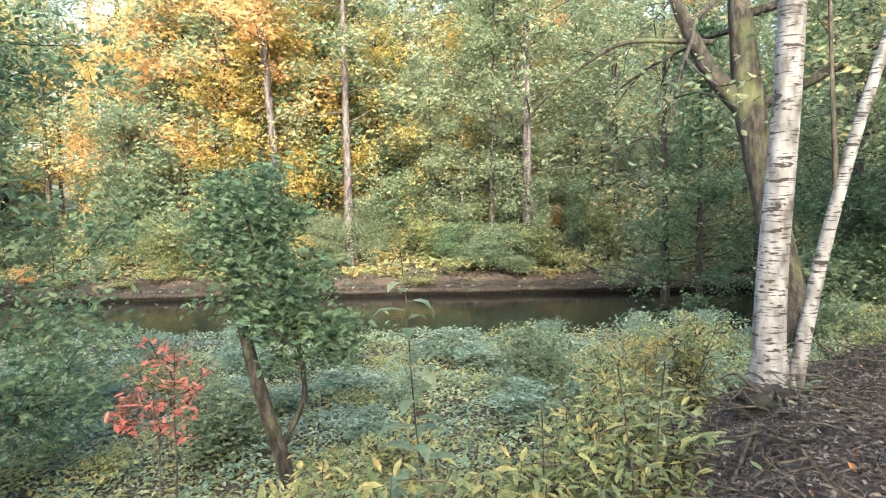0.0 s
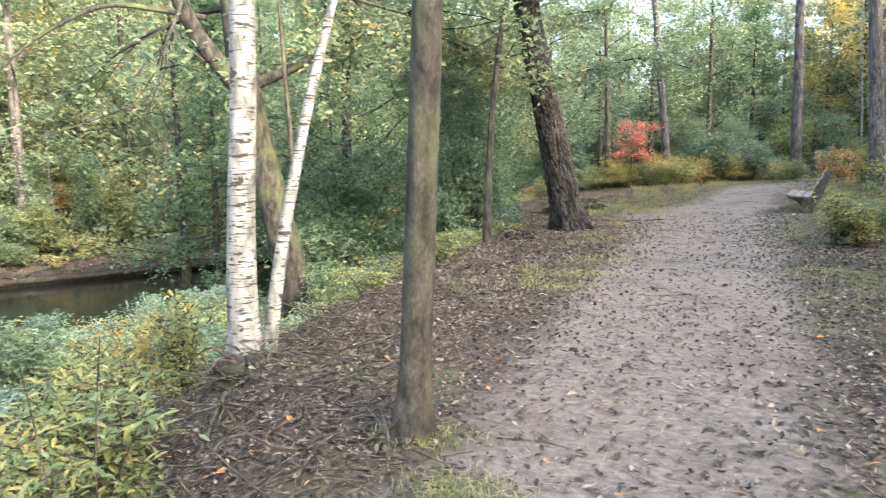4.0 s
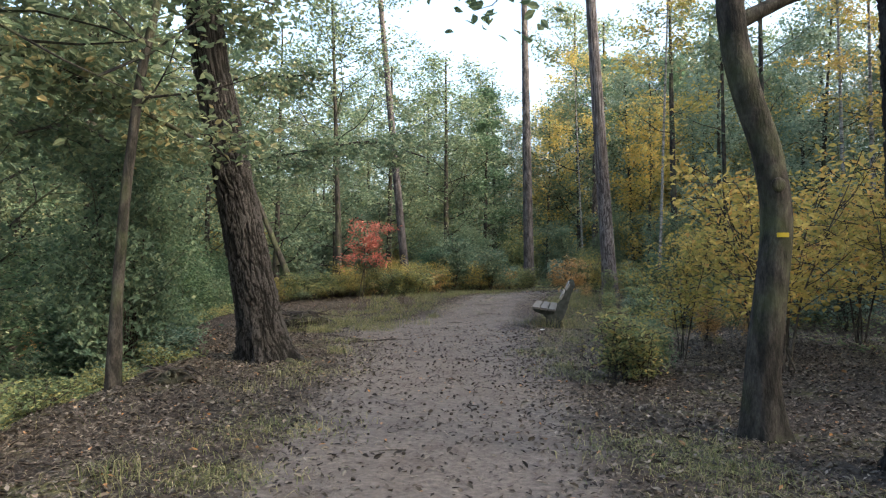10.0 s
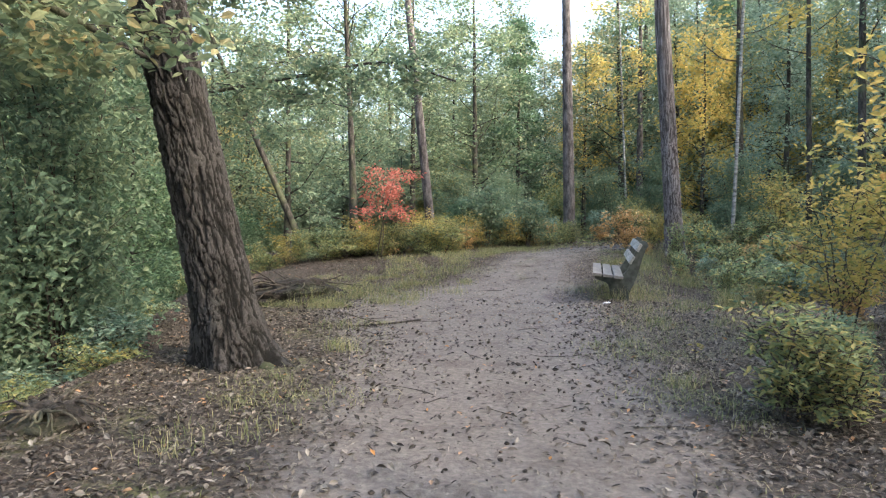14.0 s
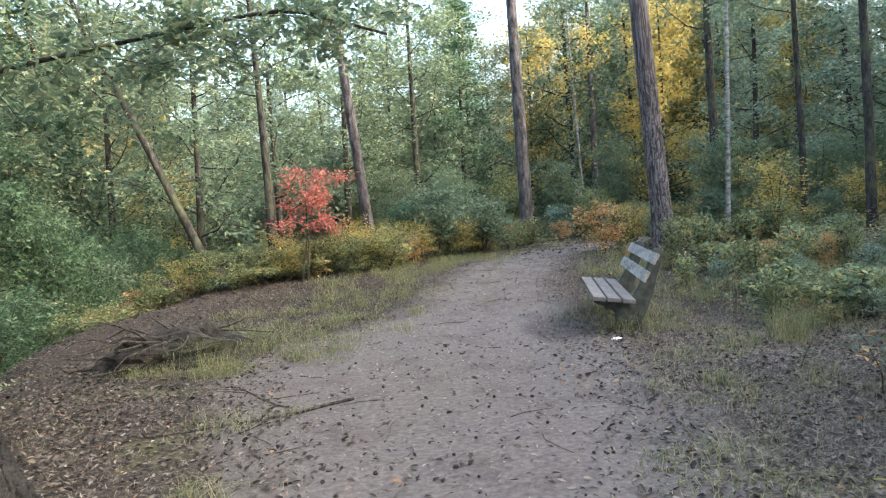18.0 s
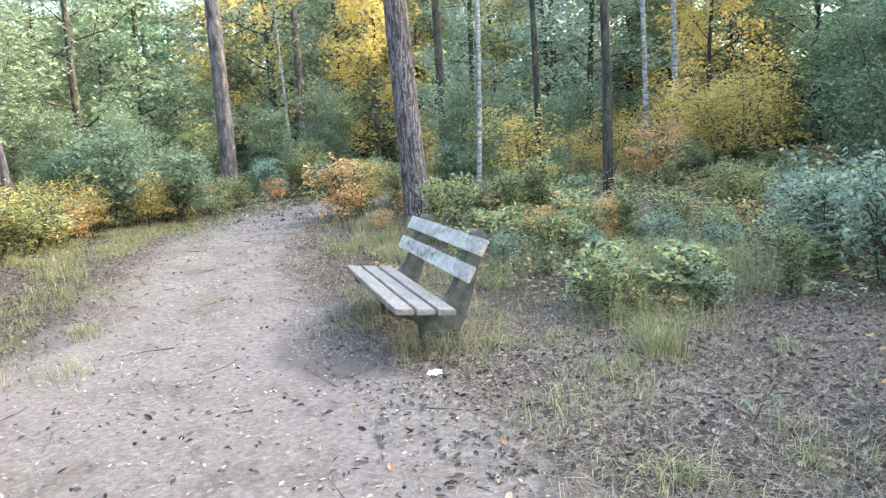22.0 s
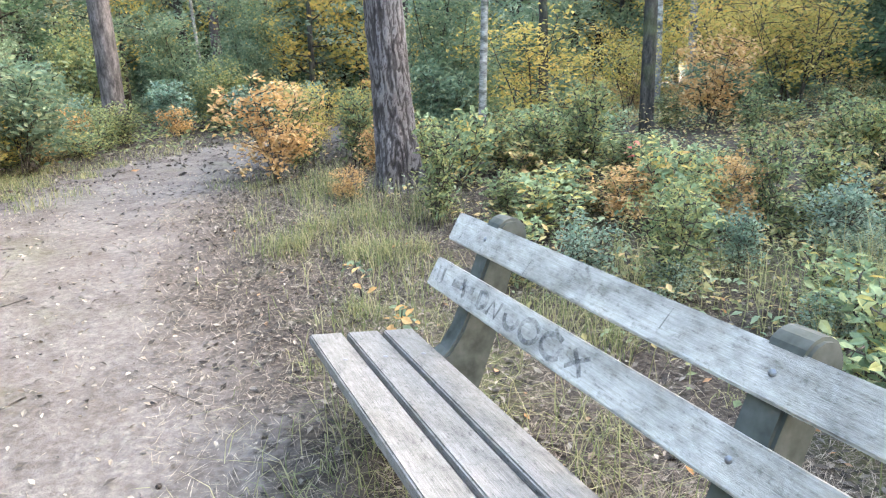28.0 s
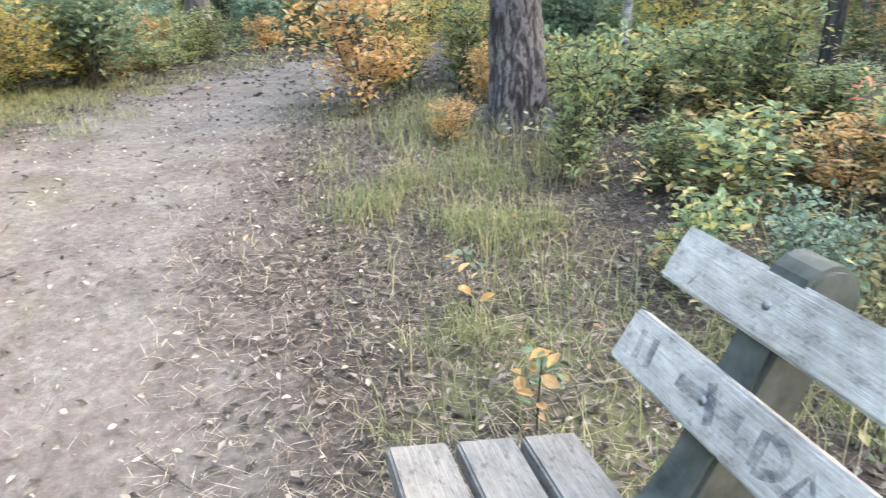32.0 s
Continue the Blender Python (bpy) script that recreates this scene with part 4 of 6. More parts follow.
SHRUBS = {
    "bramble": shrub_kind(21, "bramble", "low bramble clump of green and yellowing leaves", 0.7, 6, 0.9, G["mixed"], limbs=5, spread=0.4, per=12, leaf=0.06),
    "herb": shrub_kind(22, "herb_clump", "leafy green herb clump on the forest floor", 0.5, 7, 0.6, G["herb"], limbs=5, spread=0.24, per=5, leaf=0.065, cl=0.08, r=0.006, up=0.85),
    "blue": shrub_kind(23, "willow_shrub", "bluish-green leafy shrub in the undergrowth", 1.35, 10, 0.5, G["blue"], limbs=9, spread=0.34, per=7, leaf=0.075, cl=0.08, width=0.6, up=0.6, r=0.008),
    "teal": shrub_kind(34, "willow_shrub", "pale bluish willow shrub by the pond", 1.35, 10, 0.5, G["teal"], limbs=9, spread=0.34, per=10, leaf=0.075, cl=0.09, width=0.5, up=0.6, r=0.008),
    "bigherb": shrub_kind(35, "herb_clump", "broad-leaved bluish-green herb clump behind the bench", 0.75, 6, 0.4, G["bench_herb"], limbs=8, spread=0.2, per=4, leaf=0.08, cl=0.05, width=0.5, up=0.7, r=0.004, crown0=0.25),
    "bigblue": shrub_kind(36, "willow_shrub", "airy bluish-green shrub with small leaves", 1.3, 9, 0.45, G["blue"], limbs=10, spread=0.36, per=6, leaf=0.07, cl=0.09, width=0.6, up=0.68, r=0.007),
    "green": shrub_kind(24, "shrub", "dense green shrub at the wood's edge", 1.6, 7, 0.5, G["green"], limbs=8, spread=0.6, per=22, leaf=0.085, cl=0.13),
    "dark": shrub_kind(25, "holly_shrub", "dark green evergreen shrub beside the path", 1.5, 6, 0.5, G["dark"], limbs=8, spread=0.55, per=24, leaf=0.075, cl=0.12),
    "yellow": shrub_kind(26, "cherry_sapling", "slender sapling with thin yellow autumn leaves", 2.7, 4, 0.35, G["yellow"], limbs=12, spread=0.75, per=11, leaf=0.085, cl=0.15, crown0=0.3, r=0.016),
    "orange": shrub_kind(27, "beech_sapling", "orange-leaved beech sapling on the forest floor", 1.5, 5, 0.35, G["orange"], limbs=10, spread=0.6, per=10, leaf=0.09, cl=0.08, rise=0.15, up=0.75, crown0=0.15),
    "red": shrub_kind(28, "red_maple", "small maple with red autumn leaves", 3.0, 2, 0.15, G["red"], limbs=14, spread=0.85, per=20, leaf=0.1, cl=0.12, crown0=0.42, rise=0.1, up=0.8, r=0.02),
    "goldherb": shrub_kind(29, "goldenrod", "tall yellowing herb with long leaves", 1.0, 6, 0.5, G["mixed"], limbs=14, spread=0.16, per=4, leaf=0.07, cl=0.045, width=0.34, up=0.75, r=0.006, crown0=0.15),
    "thicket": shrub_kind(30, "hazel", "dense green thicket under the trees", 4.2, 6, 0.45, G["green"], limbs=12, spread=1.3, per=52, leaf=0.115, cl=0.27, crown0=0.05, r=0.03),
    "thicket2": shrub_kind(31, "hazel", "dark green thicket under the trees", 4.0, 6, 0.5, G["dark"], limbs=12, spread=1.3, per=52, leaf=0.115, cl=0.27, crown0=0.05, r=0.03),
    "thicket3": shrub_kind(32, "hazel", "yellowing thicket under the trees", 3.6, 6, 0.5, G["mixed"], limbs=12, spread=1.2, per=24, leaf=0.16, cl=0.28, crown0=0.05, r=0.03),
    "fern": shrub_kind(33, "fern", "browning fern clump on the forest floor", 0.6, 6, 1.3, G["tan"], limbs=8, spread=0.16, per=4, leaf=0.07, cl=0.03, r=0.004, crown0=0.1, width=0.35),
}
shr = np.random.default_rng(17)


def off_path(x, y):
    return abs(x - np.interp(y, WAY_Y, WAY_X))



def shrub(kind, x, y, s=1.0, sz=None):
    if off_path(x, y) < 1.3 and y < 26 or np.interp(y, EDGE_Y, EDGE_X) - x < (2.2 if 1.5 < y < 8 else 1.0) and y < 9 and x < 1:
        return
    a = s * shr.uniform(0.85, 1.15)
    copy_thing(SHRUBS[kind], pose(x, y, H(x, y), 0, 0, shr.uniform(0, 360)) @ Matrix.Diagonal((a, a, (sz or s) * shr.uniform(0.85, 1.15), 1)))


def from_pond(u, v):
    p = POND_A + POND_U * u + POND_R * v
    return float(p[0]), float(p[1])


# slope down to the pond
for i in range(34):
    u, v = shr.uniform(4.5, 11.5), shr.uniform(-6, 7)
    shrub("bramble" if shr.random() < 0.7 else "green", *from_pond(u, v), shr.uniform(0.5, 1.0), shr.uniform(0.4, 0.8))
for i in range(40):
    u, v = shr.uniform(7.5, 13.5), -7 + 17 * i / 40
    shrub("teal", *from_pond(u, v), shr.uniform(0.6, 1.0), shr.uniform(0.35, 0.6))
for i in range(34):
    u = shr.uniform(2.4, 5.2)
    v = u * shr.uniform(-0.3, 0.36)
    shrub("goldherb", *from_pond(u, v), shr.uniform(0.8, 1.2), shr.uniform(0.7, 1.1))
for x, y, k, s in ((-3.7, 2.2, "yellow", 0.35), (-4.4, 3.6, "yellow", 0.5), (-4.2, 4.6, "yellow", 0.5), (-5.0, 1.8, "yellow", 0.4), (-4.0, 1.5, "goldherb", 1.2), (-4.5, 0.9, "goldherb", 1.2)):
    shrub(k, x, y, s)
# far bank
for i in range(44):
    v = -26 + 50 * i / 44
    shrub(str(shr.choice(["bramble", "green", "fern", "blue", "orange"], p=[0.4, 0.28, 0.12, 0.08, 0.12])), *from_pond(shr.uniform(23.2, 24.6), v), shr.uniform(0.6, 1.2), shr.uniform(0.4, 0.9))
for i in range(70):
    u, v = shr.uniform(24.3, 33), -24 + 46 * shr.random()
    k = str(shr.choice(["bramble", "green", "dark", "orange", "yellow", "fern", "blue"], p=[0.28, 0.27, 0.1, 0.12, 0.1, 0.08, 0.05]))
    shrub(k, *from_pond(u, v), shr.uniform(0.8, 1.5) * (0.5 if k == "yellow" else 1))
for i in range(46):
    u, v = shr.uniform(28, 50), -34 + 70 * i / 46
    shrub(str(shr.choice(["thicket", "thicket2", "thicket3"], p=[0.5, 0.2, 0.3])), *from_pond(u, v), shr.uniform(0.8, 1.4))
for i in range(22):
    u, v = shr.uniform(25, 28.5), -13 + 30 * (i + shr.random()) / 22
    k = str(shr.choice(["thicket", "thicket3", "thicket2"], p=[0.55, 0.3, 0.15]))
    shrub(k, *from_pond(u, v), shr.uniform(0.5, 0.85), shr.uniform(0.4, 0.75))
for i in range(46):
    y = 2.8 + 12 * i / 46
    x = np.interp(y, EDGE_Y, EDGE_X) - shr.uniform(0.15, 1.3)
    if math.hypot(x - PINE_L[0], y - PINE_L[1]) > 0.6 and math.hypot(x - THIN[0], y - THIN[1]) > 0.5:
        k = str(shr.choice(["bramble", "goldherb", "herb", "fern"], p=[0.4, 0.25, 0.25, 0.1]))
        a = shr.uniform(0.45, 0.8)
        copy_thing(SHRUBS[k], pose(x, y, H(x, y), 0, 0, shr.uniform(0, 360)) @ Matrix.Diagonal((a, a, a * shr.uniform(0.7, 1.0), 1)))
# left bank, further along
for i in range(44):
    y = 3.5 + 26 * i / 44
    x = np.interp(y, EDGE_Y, EDGE_X) - shr.uniform(0.9, 4.5)
    # dark-leaved kinds outweigh green ones, standing in for shade on this bank
    k = str(shr.choice(["green", "dark", "bramble", "thicket", "thicket2"], p=[0.2, 0.2, 0.15, 0.15, 0.3]))
    if math.hypot(x - OAK[0], y - OAK[1]) > 1.2 and math.hypot(x - THIN[0], y - THIN[1]) > 1.0 and (k == "bramble" or y > 7.5):
        shrub(k, x, y, shr.uniform(0.5, 0.8) if k.startswith("thicket") else shr.uniform(0.8, 1.3))
for i in range(110):
    q = i / 110
    x = np.interp(q, (0, 0.16, 0.4, 0.6, 0.78, 1), (-6.5, -4.2, -1.6, -0.5, 0.6, 3.4)) + shr.normal(0, 0.12)
    y = np.interp(q, (0, 0.16, 0.4, 0.6, 0.78, 1), (17.6, 18.5, 19.1, 21.4, 23.6, 27.3)) + shr.normal(0, 0.12)
    back = shr.uniform(0.1, 1.0) ** 1.3 * 2.0
    x, y = x - 0.8 * back * (q > 0.35), y + back * (1.0 if q < 0.4 else 0.4)
    k = str(shr.choice(["bramble", "goldherb", "fern", "yellow", "herb", "orange"], p=[0.28, 0.36, 0.1, 0.16, 0.04, 0.06]))
    shrub(k, x, y, shr.uniform(0.8, 1.2) * (0.5 if k in ("yellow", "orange") else 1), shr.uniform(0.6, 0.95) * (0.5 if k in ("yellow", "orange") else 1))
shrub("red", -2.7, 19.0, 0.7, 0.86)
shrub("green", -0.25, 22.6, 1.05)
shrub("dark", -1.0, 23.0, 1.1)
shrub("green", 0.93, 23.68, 0.95)
for x, y, s in ((0.34, 25.23, 0.94), (1.88, 28.95, 0.91), (3.97, 29.57, 0.98), (5.26, 28.33, 0.91), (6.14, 27.4, 0.85), (1.19, 27.4, 0.92)):
    shrub("teal", x, y, s)
for x, y, s in ((1.6, 26.6, 0.5), (3.6, 27.6, 0.5), (1.2, 25.6, 0.4), (3.25, 20.5, 0.72), (3.0, 21.4, 0.5), (4.6, 20.6, 0.4), (3.42, 19.0, 0.22)):
    shrub("orange", x, y, s)
# right of the path
for x, y, s in ((3.9, 7.9, 0.9), (4.4, 9.0, 1.0), (3.2, 9.5, 0.75), (4.3, 9.9, 1.0), (5.7, 9.0, 1.1), (5.3, 6.4, 1.0), (6.4, 7.8, 1.1), (6.0, 10.6, 1.0)):
    shrub("yellow", x, y, s)
shrub("goldherb", 2.0, 7.55, 0.9, 0.8)
shrub("goldherb", 2.25, 7.4, 0.8, 0.7)
shrub("bramble", 2.15, 7.6, 0.7, 0.75)
shrub("green", 3.45, 3.8, 0.3, 0.4)
shrub("green", 2.4, 7.9, 0.35, 0.45)
shrub("orange", 4.9, 11.4, 0.45)
shrub("orange", 4.1, 11.3, 0.4)
for x, y in ((6.3, 13.3), (7.0, 12.7), (6.8, 14.3), (7.6, 13.6), (7.4, 15.0), (8.3, 12.9)):
    shrub("bigblue", x, y, 0.95, 0.95)
for x, y, k, s in ((12.6, 17.2, "thicket", 0.7), (14.2, 15.6, "thicket", 0.8), (15.6, 18.6, "thicket3", 0.8), (13.2, 13.4, "thicket", 0.6), (16.4, 14.2, "thicket", 0.9)):
    shrub(k, x, y, s)
for x, y, s in ((5.2, 17.2, 0.4), (5.8, 16.6, 0.42)):
    shrub("orange", x, y, s)
for i in range(50):
    x, y = shr.uniform(3.3, 6.4), shr.uniform(13.8, 19.8)
    if x - 3.2 > 0.3 * abs(shr.normal()) and not (y < 15.0 and x < 3.6):
        k = str(shr.choice(["bigherb", "bigblue", "bramble", "goldherb", "orange", "fern"], p=[0.5, 0.1, 0.0, 0.28, 0.02, 0.1]))
        shrub(k, x, y, shr.uniform(0.6, 1.0) * (0.5 if k in ("bigblue", "orange") else 1), shr.uniform(0.5, 1.0) * (0.5 if k in ("bigblue", "orange") else 1))
for i in range(70):
    y = shr.uniform(15.5, 30)
    x = np.interp(y, WAY_Y, WAY_X) + shr.uniform(3.6, 13)
    k = str(shr.choice(["bramble", "green", "orange", "yellow", "fern", "herb", "blue"], p=[0.2, 0.08, 0.03, 0.22, 0.14, 0.27, 0.06]))
    k = "goldherb" if k in ("yellow", "green", "blue") and y < 20 else k
    shrub(k, x, y, shr.uniform(0.7, 1.2) * (0.7 if k in ("yellow", "green") else 0.45 if k == "orange" else 1))
for i in range(14):
    shrub(str(shr.choice(["yellow", "orange", "yellow", "yellow"])), shr.uniform(7.5, 13.5), shr.uniform(19.5, 28), shr.uniform(0.6, 1.0))
for i in range(60):
    y = shr.uniform(13.5, 27)
    x = np.interp(y, WAY_Y, WAY_X) + shr.uniform(4.5, 12)
    shrub(str(shr.choice(["goldherb", "bigherb", "fern"], p=[0.5, 0.25, 0.25])), x, y, shr.uniform(0.5, 1.0), shr.uniform(0.4, 0.9))
for i in range(46):
    y = -12 + 50 * i / 46
    x = np.interp(y, WAY_Y, WAY_X) + shr.uniform(15, 27)
    shrub(str(shr.choice(["thicket", "thicket2", "thicket3"], p=[0.55, 0.15, 0.3])), x, y, shr.uniform(0.8, 1.5))
for i in range(44):
    x, y = -18 + 46 * i / 44, shr.uniform(38, 56)
    if abs(x - np.interp(y, WAY_Y, WAY_X)) > 1.8 and not (0 < x < 13 and y < 50):
        shrub(str(shr.choice(["thicket", "thicket2", "thicket3"], p=[0.6, 0.12, 0.28])), x, y, shr.uniform(0.9, 1.5))
for x, y, k, s in ((6.6, 22.4, "thicket", 0.5), (8.4, 24.0, "thicket3", 0.55), (10.4, 25.4, "thicket", 0.6), (0.4, 30.5, "thicket", 0.6), (2.2, 32.0, "thicket3", 0.7), (4.4, 31.5, "thicket", 0.7), (6.6, 32.6, "thicket", 0.75), (-1.6, 30.0, "thicket", 0.6), (12.6, 27.0, "thicket", 0.7), (5.2, 30.2, "thicket3", 0.45)):
    shrub(k, x, y, s)
for x, y in ((3.7, 21.0), (4.1, 21.7), (4.6, 21.2), (4.9, 22.2), (4.4, 22.9), (5.3, 21.6)):
    shrub("goldherb", x, y, 0.9, 1.0)
    shrub("yellow", x + 0.2, y + 0.3, 0.36, 0.4)
for i in range(30):
    shrub(str(shr.choice(["thicket", "thicket2", "thicket3"])), shr.uniform(6, 34), shr.uniform(47, 60), shr.uniform(1.2, 1.9))
for i in range(40):
    a = 6.283 * i / 40
    shrub(str(shr.choice(["thicket", "thicket2"])), 5 + 62 * math.cos(a), 10 + 66 * math.sin(a), shr.uniform(1.6, 2.1))
for k in SHRUBS.values():
    for q in list(k.children_recursive) + [k]:
        bpy.data.objects.remove(q)


# ---- ground cover ----
def stuff(name, label, category, VF, mat):
    return tagged(mk(name, *VF, mat), label, category, kind="stuff")


def blades(rng, C, length, width=0.008, lean=0.45):
    """A bent grass blade at each foot."""
    n = len(C)
    az, L = rng.uniform(0, 6.28, n), length * rng.uniform(0.5, 1.3, n)
    d = np.stack([np.cos(az), np.sin(az), np.zeros(n)], 1)
    s = np.stack([-np.sin(az), np.cos(az), np.zeros(n)], 1) * width / 2
    q = lean * rng.uniform(0.3, 1.6, n)[:, None]
    up = np.array([0, 0, 1.0])
    mid = C + L[:, None] * (0.55 * up + 0.22 * q * d)
    tip = C + L[:, None] * ((1 - 0.3 * q) * up + q * d)
    V = np.stack([C - s, C + s, mid + s * 0.8, mid - s * 0.8, tip + s * 0.1, tip - s * 0.1], 1).reshape(-1, 3)
    a = np.arange(n)[:, None] * 6
    F = np.concatenate([a + [0, 1, 2, 3], a + [3, 2, 4, 5]])
    return V, F


gc = np.random.default_rng(5)


def scatter(n, x0, x1, y0, y1, keep):
    x, y = gc.uniform(x0, x1, n), gc.uniform(y0, y1, n)
    ok = keep(x, y)
    x, y = x[ok], y[ok]
    return np.stack([x, y, land(x, y)], 1)


def off_way(x, y):
    """How far off the path's middle; the bare sand widens towards the bank before the bench."""
    q = x - np.interp(y, WAY_Y, WAY_X)
    return np.where(q < 0, np.maximum(-q - BARE * np.exp(-((y - 13.6) / 2.4) ** 2), 0), q)


def clumpy(x, y, f=1.0):
    return np.array([noise.noise(Vector((a * f, b * f, 3.7))) for a, b in zip(x, y)])


# leaf carpet, thinner where the path is trodden
C = scatter(470000, -6.5, 7.5, -4.5, 22, lambda x, y: (gc.random(len(x)) < np.clip(np.interp(y, (2, 4, 9, 12), (0.3, 0.17, 0.15, 0.06)) + (off_way(x, y) - 0.65) * 0.8, np.interp(y, (2, 4, 9, 12), (0.3, 0.17, 0.15, 0.06)), 0.95) * np.where(y < 10, 1, 0.7)) & (x > np.interp(y, EDGE_Y, EDGE_X) - 2.3))
C[:, 2] += gc.uniform(0.004, 0.02, len(C))
stuff("fallen_leaves", "brown and tan fallen leaves on the forest floor", "leaf litter", leaves(gc, C, 0.036, 0.5, 0.84, 0.0, 0.7), G["dead"])
C = scatter(190000, -3.5, 7.5, -2, 22, lambda x, y: gc.random(len(x)) < np.where(y > 10, 0.95, 0.5) * np.clip((off_way(x, y) - 0.6) * 0.8, 0.07, 1))
C[:, 2] += gc.uniform(0.004, 0.02, len(C))
D = scatter(110000, 1.6, 7.0, 8.5, 14.8, lambda x, y: (off_way(x, y) > 1.0 + 0.5 * gc.random(len(x))))
D = np.concatenate([D, scatter(26000, -0.5, 3.2, 14.5, 20, lambda x, y: off_way(x, y) > 0.6)])
D[:, 2] += gc.uniform(0.006, 0.022, len(D))
C = np.concatenate([C, D])
E2 = scatter(34000, -4.5, 6.5, -4.5, 14, lambda x, y: (gc.random(len(x)) < np.clip((off_way(x, y) - 0.2) * 0.6, 0.08, 0.8)) & (x > np.interp(y, EDGE_Y, EDGE_X) - 0.8))
E2[:, 2] += gc.uniform(0.01, 0.03, len(E2))
P3 = scatter(6500, -2.5, 3.4, 10, 22, lambda x, y: off_way(x, y) < 2.6)
P3[:, 2] += gc.uniform(0.006, 0.02, len(P3))
stuff("fallen_leaves", "small pale leaves scattered on the path by the bench", "leaf litter", leaves(gc, P3, 0.026, 0.5, 0.8, 0.0, 0.6, True), G["straw"])
stuff("fallen_leaves", "curled brown oak leaves lying loose", "leaf litter", leaves(gc, E2, 0.044, 0.5, 0.66, 0.0, 0.55, True), G["dead"])
stuff("pine_needles", "dry pine needles and straw on the forest floor", "litter", leaves(gc, C, 0.075, 0.032, 0.93, 0.0, 0.5), G["straw"])
C = scatter(60000, -7, 14, 21.5, 40, lambda x, y: gc.random(len(x)) < np.clip(off_way(x, y) * 0.5, 0.15, 0.8))
C[:, 2] += gc.uniform(0.006, 0.03, len(C))
stuff("fallen_leaves", "brown fallen leaves along the path bend", "leaf litter", leaves(gc, C, 0.065, 0.55, 0.8, 0.0, 0.5), G["dead"])
# carpet on the slope
def carpet(name, label, n, uv, mat, leaf, hmax, f=0.7):
    u, v = gc.uniform(uv[0], uv[1], n), gc.uniform(uv[2], uv[3], n)
    x, y = POND_A[0] + POND_U[0] * u + POND_R[0] * v, POND_A[1] + POND_U[1] * u + POND_R[1] * v
    hh = np.clip(0.35 + clumpy(x, y, f) * 0.9, 0.05, 1) * hmax
    d = np.interp(y, EDGE_Y, EDGE_X) - x
    ok = d > np.where((y > -0.8) & (y < 3), 2.0, 1.3) + 0.9 * gc.random(n)
    z = np.where((u > 22.7) & (u < 24.4), np.maximum(land(x, y), -1.74), land(x, y))
    P = np.stack([x, y, z + hh * gc.uniform(0.1, 1, n) ** 0.6], 1)[ok]
    stuff(name, label, "undergrowth", leaves(gc, P, leaf, 0.5, 0.78, 0.1), mat)


carpet("undergrowth", "tangled green undergrowth on the pond slope", 55000, (2.0, 14, -10, 12), G["mixed"], 0.08, 0.45)
carpet("undergrowth", "pale herbs on the pond slope", 45000, (3.0, 14, -10, 12), G["herb"], 0.07, 0.5, 1.1)
carpet("undergrowth", "pale bluish herbs by the water", 40000, (6.0, 14, -10, 12), G["teal"], 0.075, 0.55, 0.9)
carpet("undergrowth", "ferns and fallen leaves on the far bank", 50000, (23.6, 42, -28, 28), G["mixed"], 0.2, 0.7, 0.4)
carpet("fallen_leaves", "rusty fallen leaves on the far bank", 45000, (22.6, 34, -26, 26), G["dead"], 0.12, 0.06, 0.4)
# low growth in the right-hand wood
def cover(name, label, n, box, rule, mat, leaf, hmax, f=0.6):
    P = scatter(n, *box, rule)
    hh = np.clip(0.35 + clumpy(P[:, 0], P[:, 1], f) * 0.9, 0.03, 1) * hmax
    P[:, 2] += hh * gc.uniform(0.1, 1, len(P)) ** 0.6
    stuff(name, label, "undergrowth", leaves(gc, P, leaf, 0.55, 0.86, 0.1), mat)


cover("undergrowth", "low brambles in the right-hand wood", 24000, (3, 22, 12, 34), lambda x, y: (x - np.interp(y, WAY_Y, WAY_X) > 2.7 + gc.random(len(x)) * 1.2) & ((y > 14.8) | (x > 5.2)), G["mixed"], 0.06, 0.28)
cover("undergrowth", "pale herbs in the right-hand wood", 16000, (3.4, 16, 13, 30), lambda x, y: (x - np.interp(y, WAY_Y, WAY_X) > 2.6 + gc.random(len(x)) * 1.2) & ((y > 15.2) | (x > 5.2)), G["herb"], 0.06, 0.5, 1.2)
cover("undergrowth", "tan and yellow seedlings in the right-hand wood", 30000, (3.2, 16, 14.5, 29), lambda x, y: (x - np.interp(y, WAY_Y, WAY_X) > 2.5 + gc.random(len(x)) * 1.2) & ((y > 15.0) | (x > 5.0)), G["tan"], 0.06, 0.75, 1.4)
cover("undergrowth", "low brambles under the trees", 9000, (3.5, 16, -8, 14), lambda x, y: x - np.interp(y, WAY_Y, WAY_X) > 5.0, G["mixed"], 0.09, 0.4)
cover("undergrowth", "low growth ahead under the trees", 18000, (-10, 24, 26, 50), lambda x, y: off_way(x, y) > 1.6, G["mixed"], 0.13, 0.5)
cover("undergrowth", "low leafy growth along the bank edge", 16000, (-6.5, -1.5, 2.8, 15), lambda x, y: (np.interp(y, EDGE_Y, EDGE_X) - x > 0.5 + 1.0 * gc.random(len(x))) & (y > 3.5 + gc.random(len(x))) & (np.interp(y, EDGE_Y, EDGE_X) - x < 2.2), G["mixed"], 0.055, 0.2, 1.3)
